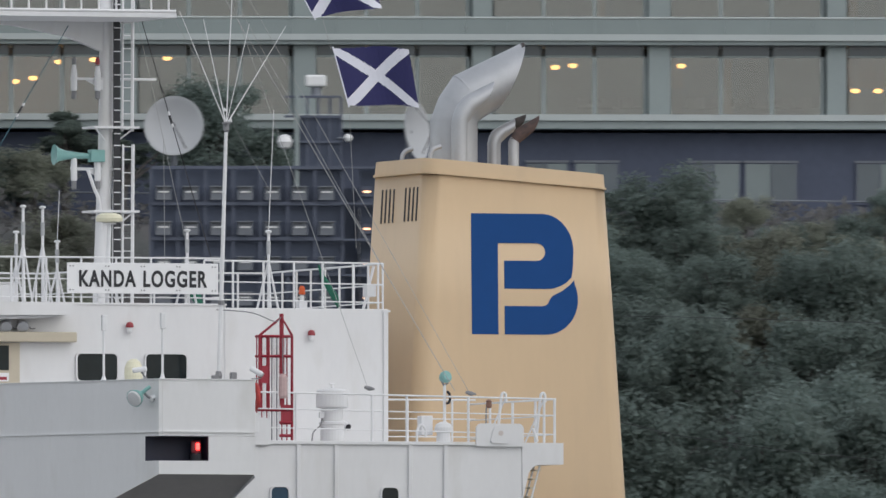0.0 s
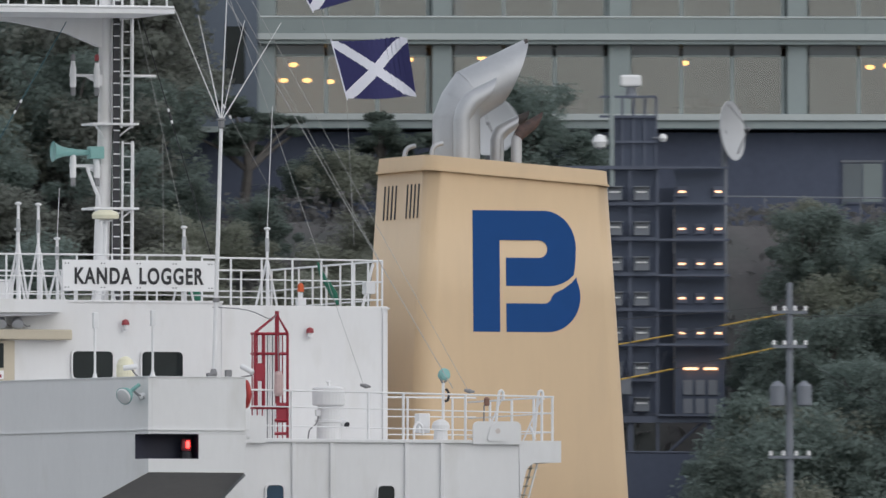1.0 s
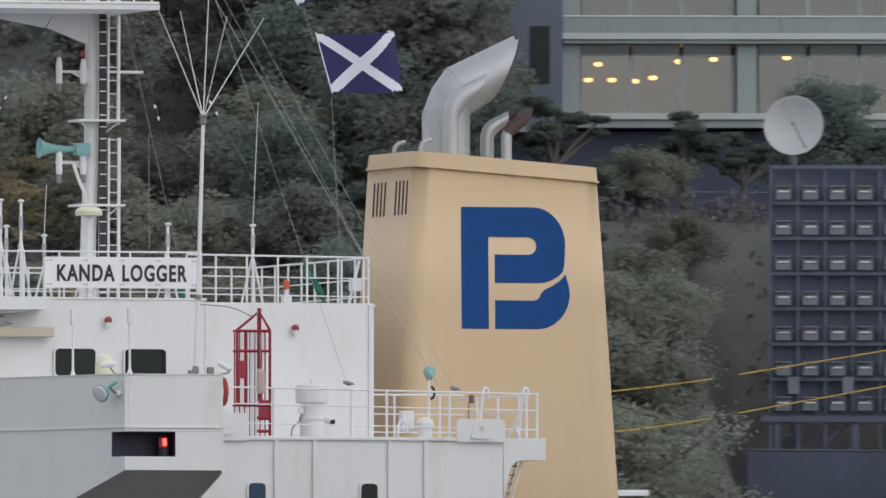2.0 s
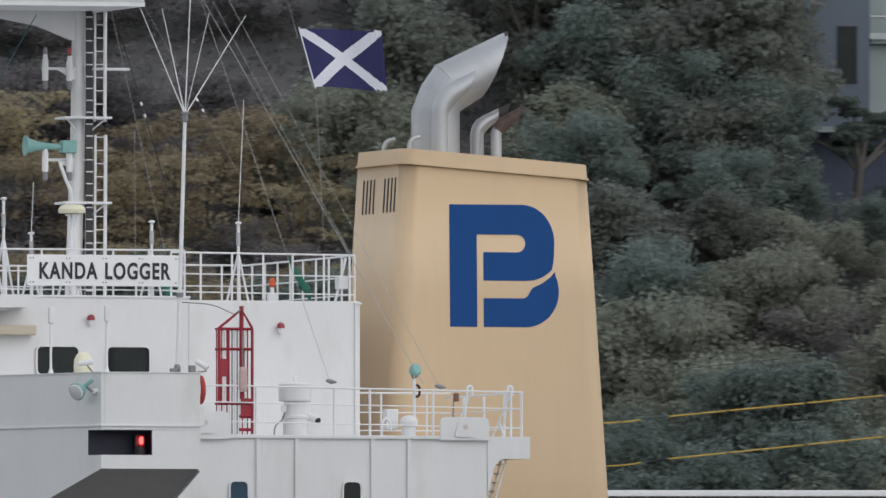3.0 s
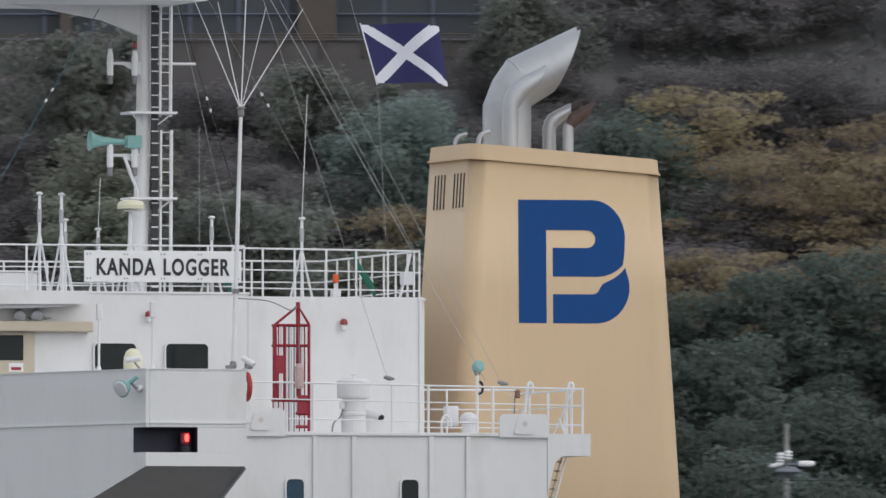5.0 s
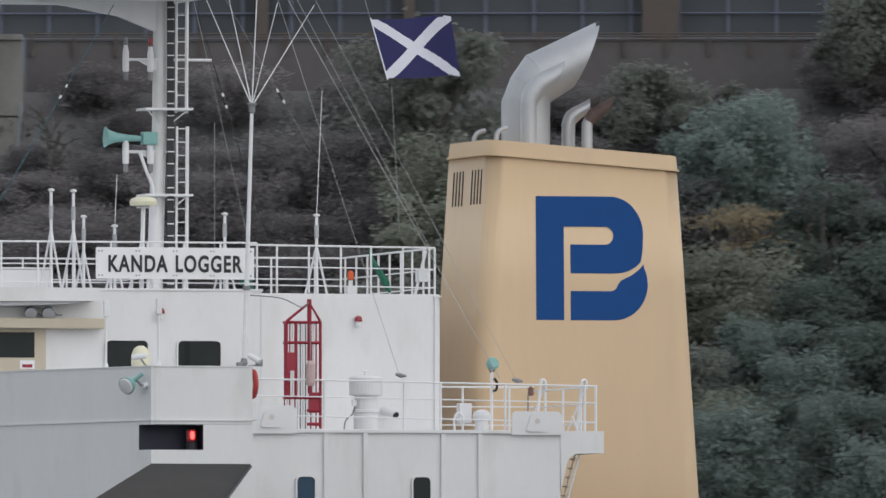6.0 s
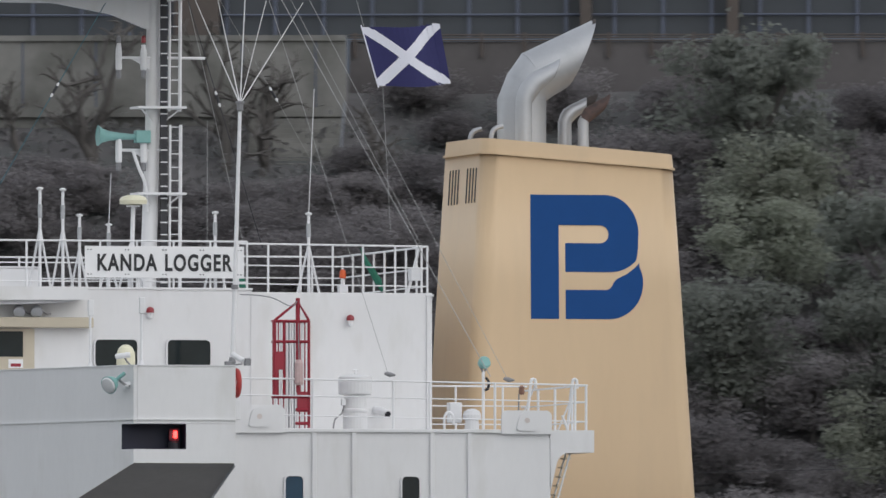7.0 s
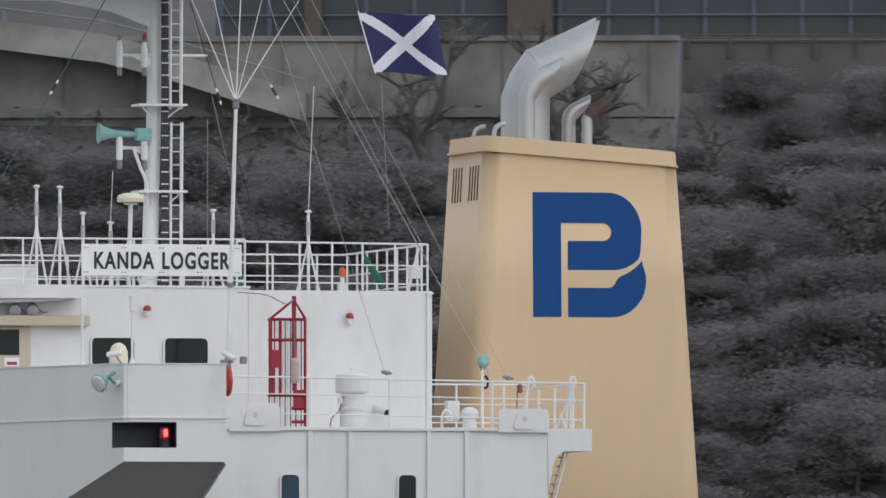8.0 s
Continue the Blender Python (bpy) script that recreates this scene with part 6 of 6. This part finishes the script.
def woods():
    make_tree("green_a", "broadleaf_tree", "dense dark green broadleaf tree on the slope", 1, 30, 3.2, 4.2, 10500, 0.108, "green")
    make_tree("green_b", "broadleaf_tree", "dense dark green broadleaf tree on the slope", 2, 27, 2.7, 4.8, 9800, 0.104, "green", 0.85)
    make_tree("olive_a", "broadleaf_tree", "olive green broadleaf tree on the slope", 3, 32, 3.4, 3.8, 10500, 0.104, "olive")
    make_tree("olive_b", "broadleaf_tree", "olive green broadleaf tree on the slope", 4, 26, 2.8, 3.4, 8800, 0.10, "olive")
    make_tree("yellow_a", "autumn_tree", "autumn tree with thin yellow-brown foliage", 5, 26, 3.6, 4.0, 2700, 0.105, "yellow", 0.30)
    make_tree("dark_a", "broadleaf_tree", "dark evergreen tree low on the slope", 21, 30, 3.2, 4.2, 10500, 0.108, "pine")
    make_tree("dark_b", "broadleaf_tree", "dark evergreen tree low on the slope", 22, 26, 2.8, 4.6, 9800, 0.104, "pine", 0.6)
    make_tree("forest_a", "broadleaf_tree", "grey-green tree high on the slope with haze in its leaf colour", 12, 26, 3.6, 5.0, 9500, 0.125, "forest")
    make_tree("forest_b", "broadleaf_tree", "grey-green tree high on the slope with haze in its leaf colour", 13, 22, 3.0, 4.4, 8500, 0.12, "forest", 0.85)
    make_tree("brown_a", "dry_bush", "dry brown leafless-looking bush on the slope", 6, 34, 3.0, 2.6, 9500, 0.072, "brown", 0.6, 0.4, 0.12)
    make_tree("brown_b", "dry_bush", "dry brown bush on the slope", 7, 28, 2.5, 2.0, 8000, 0.068, "brown", 0.6, 0.3, 0.10)
    make_tree("pine_a", "pine_tree", "garden pine with cloud-like needle pads on a bent trunk", 8, 8, 2.3, 3.4, 4800, 0.11, "pine", 0.32, 1.9, 0.26)
    bare_tree("bare_a", 3, 6.5)
    bare_tree("bare_b", 8, 5.5)
    rng = random.Random(11)
    zones = [   # from, to on the grid, distances, keys, spacing
        (800, 2100, (863, 894), ["green_a", "green_b", "green_a", "green_b", "olive_b"], 4.0),
        (20, 800, (850, 862), ["green_b", "green_a", "brown_a"], 4.0),
        (-260, 10, (863, 890), ["olive_b", "olive_a", "brown_a", "olive_b"], 3.9),
        (-1100, -260, (863, 906), ["olive_a", "green_a", "olive_b", "brown_a", "olive_a"], 3.9),
        (-2250, -1100, (863, 906), ["olive_a", "yellow_a", "green_a", "green_b", "brown_a", "green_b"], 3.9),
        (-5000, -2250, (863, 908), ["brown_a", "brown_b", "brown_a", "brown_b", "brown_a", "brown_b"], 2.9),
    ]
    for g0, g1, (d0, d1), keys, step in zones:
        d = d0
        while d < d1:
            g = g0 + rng.uniform(0, 100)
            while g < g1:
                k2 = keys
                if -560 < g < -430 and d > 893:
                    g += 100
                    continue
                if -1760 < g < -1010 and d > 884:
                    k2 = ["brown_a", "brown_b", "forest_b", "brown_b"]
                elif -2150 < g < -1850 and d > 893:
                    k2 = ["brown_a", "brown_a", "forest_b", "brown_b"]
                elif -2150 < g < -1080:
                    k2 = ["dark_a", "dark_b", "dark_a", "green_b"]
                elif -1080 < g < -600:
                    k2 = ["olive_a", "olive_b", "olive_a", "brown_a"]
                elif -600 < g < -260 and d > 888:
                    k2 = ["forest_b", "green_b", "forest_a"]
                elif -2520 < g < -2200 and d < 872:
                    k2 = ["green_a", "green_b"]
                if -600 < g < -60 and d < 870:
                    k2 = ["green_a", "green_b"]
                if -3250 < g < -2250:
                    k2 = ["brown_a", "brown_b", "brown_a", "brown_b", "brown_a", "brown_b", "olive_b" if g > -2850 else "brown_a", "forest_a" if g > -2850 else "brown_b"]
                if g < -3350 and d > 899:
                    k2 = ["brown_b"]
                plant(rng.choice(k2), g, 0, d + rng.uniform(-1.5, 1.5), rng.uniform(0.8, 1.2) * (0.8 if g > 780 and d > 880 else 1.0), rng.uniform(0, 360), 0.3)
                g += step * 47.53 * rng.uniform(0.75, 1.25)
            d += 6.0
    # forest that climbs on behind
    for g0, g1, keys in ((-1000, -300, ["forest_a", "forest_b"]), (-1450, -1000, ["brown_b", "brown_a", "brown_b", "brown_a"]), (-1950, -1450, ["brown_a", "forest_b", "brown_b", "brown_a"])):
        d = 911
        while d < 944:
            g = g0 + rng.uniform(0, 120)
            while g < g1:
                plant(rng.choice(keys), g, 0, d + rng.uniform(-2, 2), rng.uniform(0.9, 1.3), rng.uniform(0, 360), 0.3)
                g += 3.9 * 47.53 * rng.uniform(0.75, 1.25)
            d += 8.0
    for g, d, k in ((825, 898, 0.8), (885, 895, 0.85), (940, 893, 0.8), (850, 888, 0.8), (910, 886, 0.9), (1010, 893, 0.8), (835, 878, 0.9), (750, 898, 0.85), (785, 892, 0.95), (762, 884, 1.0), (802, 902, 0.7), (775, 876, 1.0), (742, 868, 1.0), (735, 891, 0.8), (1085, 893, 0.72), (1150, 891, 0.8), (1225, 894, 0.75), (1290, 891, 0.8), (1360, 893, 0.78), (1430, 891, 0.8), (1500, 893, 0.75), (1580, 892, 0.8)):
        plant("green_b" if g % 20 else "olive_b", g, 0, d - 2, k * 0.88, g % 360, 0.3)
    for g, d, k in ((30, 895, 0.7), (85, 890, 0.75), (60, 882, 0.8), (20, 876, 0.8), (95, 873, 0.7), (110, 899, 0.6)):
        plant("olive_b", g, 0, d, k, g % 360, 0.3)
    # thin autumn trees in two rows
    for k in range(10):
        plant("yellow_a", -1735 + 78 * k, 0, 901 + 3.5 * math.sin(2.1 * k), 0.92 + 0.16 * math.sin(1.3 * k), 71 * k, 0.2)
        plant("yellow_a", -1700 + 78 * k, 0, 888 + 3.0 * math.sin(1.7 * k + 1), 0.80 + 0.16 * math.sin(2.3 * k), 47 * k, 0.2)
    # shrubs along the hotel's terrace
    g = 815
    while g < 1950:
        plant(rng.choice(["green_b", "olive_b", "olive_b", "green_a"]), g, 0, rng.uniform(897, 904), rng.uniform(0.32, 0.46), rng.uniform(0, 360), 0.2)
        g += rng.uniform(28, 55)
    # scrub under the road wall
    g = -3460
    while g < -1880:
        plant(rng.choice(["brown_b", "brown_a", "brown_b"]), g, 0, rng.uniform(908, 914.5), rng.uniform(0.6, 0.95), rng.uniform(0, 360), 0.4)
        g += rng.uniform(60, 120)
    # garden trees before the hotel
    for key, g, d, size in (("pine_a", -128, 909, 0.95), ("pine_a", 118, 910, 0.85), ("green_b", 372, 911, 0.9), ("pine_a", 215, 910, 0.7), ("green_b", 30, 909, 0.45), ("green_a", -20, 909, 0.45), ("green_b", -430, 905, 1.05), ("olive_b", 60, 908, 0.6), ("green_b", 470, 911, 0.6), ("forest_a", -330, 909, 1.25), ("forest_b", -400, 908, 1.2), ("forest_a", -500, 912, 1.2), ("green_b", -290, 904, 0.9), ("green_a", -560, 909, 1.1), ("green_b", -230, 899, 0.6), ("olive_b", -160, 897, 0.6), ("green_b", -95, 899, 0.5), ("olive_b", -275, 895, 0.8)):
        plant(key, g, 0, d, size, g % 360)
    # bare trees before the concrete wall, and a green one by the road
    for key, g, d, size in (("bare_a", -3925, 909, 1.35), ("bare_b", -4060, 908, 1.2), ("bare_a", -3690, 909.5, 1.25), ("bare_b", -4280, 906, 1.1), ("bare_a", -3420, 907, 0.8), ("bare_b", -3622, 909, 1.35)):
        plant(key, g, 0, d, size, g % 360)
    for g, d, s in ((-2340, 907, 0.85), (-2275, 905, 0.75), (-2310, 899, 0.6), (-1960, 912, 0.9)):
        plant("forest_b", g, 0, d, s, g % 360)


def undergrowth():
    """Low leaves and stalks that clothe the slope."""
    rng = np.random.default_rng(5)
    n = 110000
    x = rng.uniform(gx(-5000), gx(2050), n)
    y = rng.uniform(846, 945, n)
    keep = (y < 914) | (x < gx(-340)) & (x > gx(-1800))
    x, y = x[keep], y[keep]
    n = len(x)
    z = np.array([ground_height(a, b) for a, b in zip(x, y)]) + rng.uniform(0.0, 0.9, n) ** 1.5
    p = np.stack([x, y, z], 1)
    nn = rng.normal(0, 0.6, (n, 3)) + np.array([0, -0.4, 0.6])
    nn /= np.linalg.norm(nn, axis=1, keepdims=True)
    t = np.cross(nn, rng.normal(0, 1, (n, 3)))
    t /= np.linalg.norm(t, axis=1, keepdims=True)
    b = np.cross(nn, t)
    s = 0.19 * rng.uniform(0.5, 1.4, n)[:, None]
    quad = np.stack([p + t * s, p + b * s * 0.5 + nn * s * 0.2, p - t * s, p - b * s * 0.5 + nn * s * 0.2], 1).reshape(-1, 3)
    me = bpy.data.meshes.new("undergrowth")
    me.from_pydata(quad.tolist(), [], [(4 * k, 4 * k + 1, 4 * k + 2, 4 * k + 3) for k in range(n)])
    # pale grey leaf colour, with the haze over the slope mixed in
    me.materials.append(leaf_mat("hazed_undergrowth_leaves", (0.225, 0.222, 0.222), 0.35, 0.0))
    ob = new("undergrowth", me)
    ob.matrix_basis = SHORE
    tagged(ob, "low brown-green undergrowth on the slope", "undergrowth", kind="stuff")


def motions():
    walk(ship, [(float(t), pose(182.174 - SPEED * t, 525.131, EYE + 16.117)) for t in range(9)])
    # the flag line sways a little
    sway = [(0.0, -4.405, 2.296), (1.0, -4.394, 2.376), (1.5, -4.37, 2.402), (2.8, -4.43, 2.491), (3.5, -4.402, 2.466), (4.5, -4.426, 2.36),
            (5.2, -4.42, 2.469), (6.3, -4.52, 2.471), (6.5, -4.50, 2.386), (7.0, -4.506, 2.257), (7.5, -4.535, 2.293), (8.0, -4.541, 2.504)]
    walk(flag_a, [(t, pose(x, -4.2, z)) for t, x, z in sway])
    walk(flag_b, [(t, pose(x - 0.82, -4.2, z + 1.98, 0, -14, 0)) for t, x, z in sway])
    flag_rows(strips_a, 0.4)
    flag_rows(strips_b, 2.0)


grounds()
hotel()
lounge_chairs()
signal_board()
dish(310, 224, 1.10, 897.0, (-0.15, -1.0, 0.10))
dish(728, 232, 1.10, 897.0, (0.90, -0.45, 0.10))
shore_road()
cable_pole(842, 500, 858.0, ((550, 0.62), (608, 0.62), (795, 0.75)), ((690, -0.45), (690, 0.5)))
switch_pole(-1514, 750, 858.0)
cables()
shed()
woods()
undergrowth()
motions()
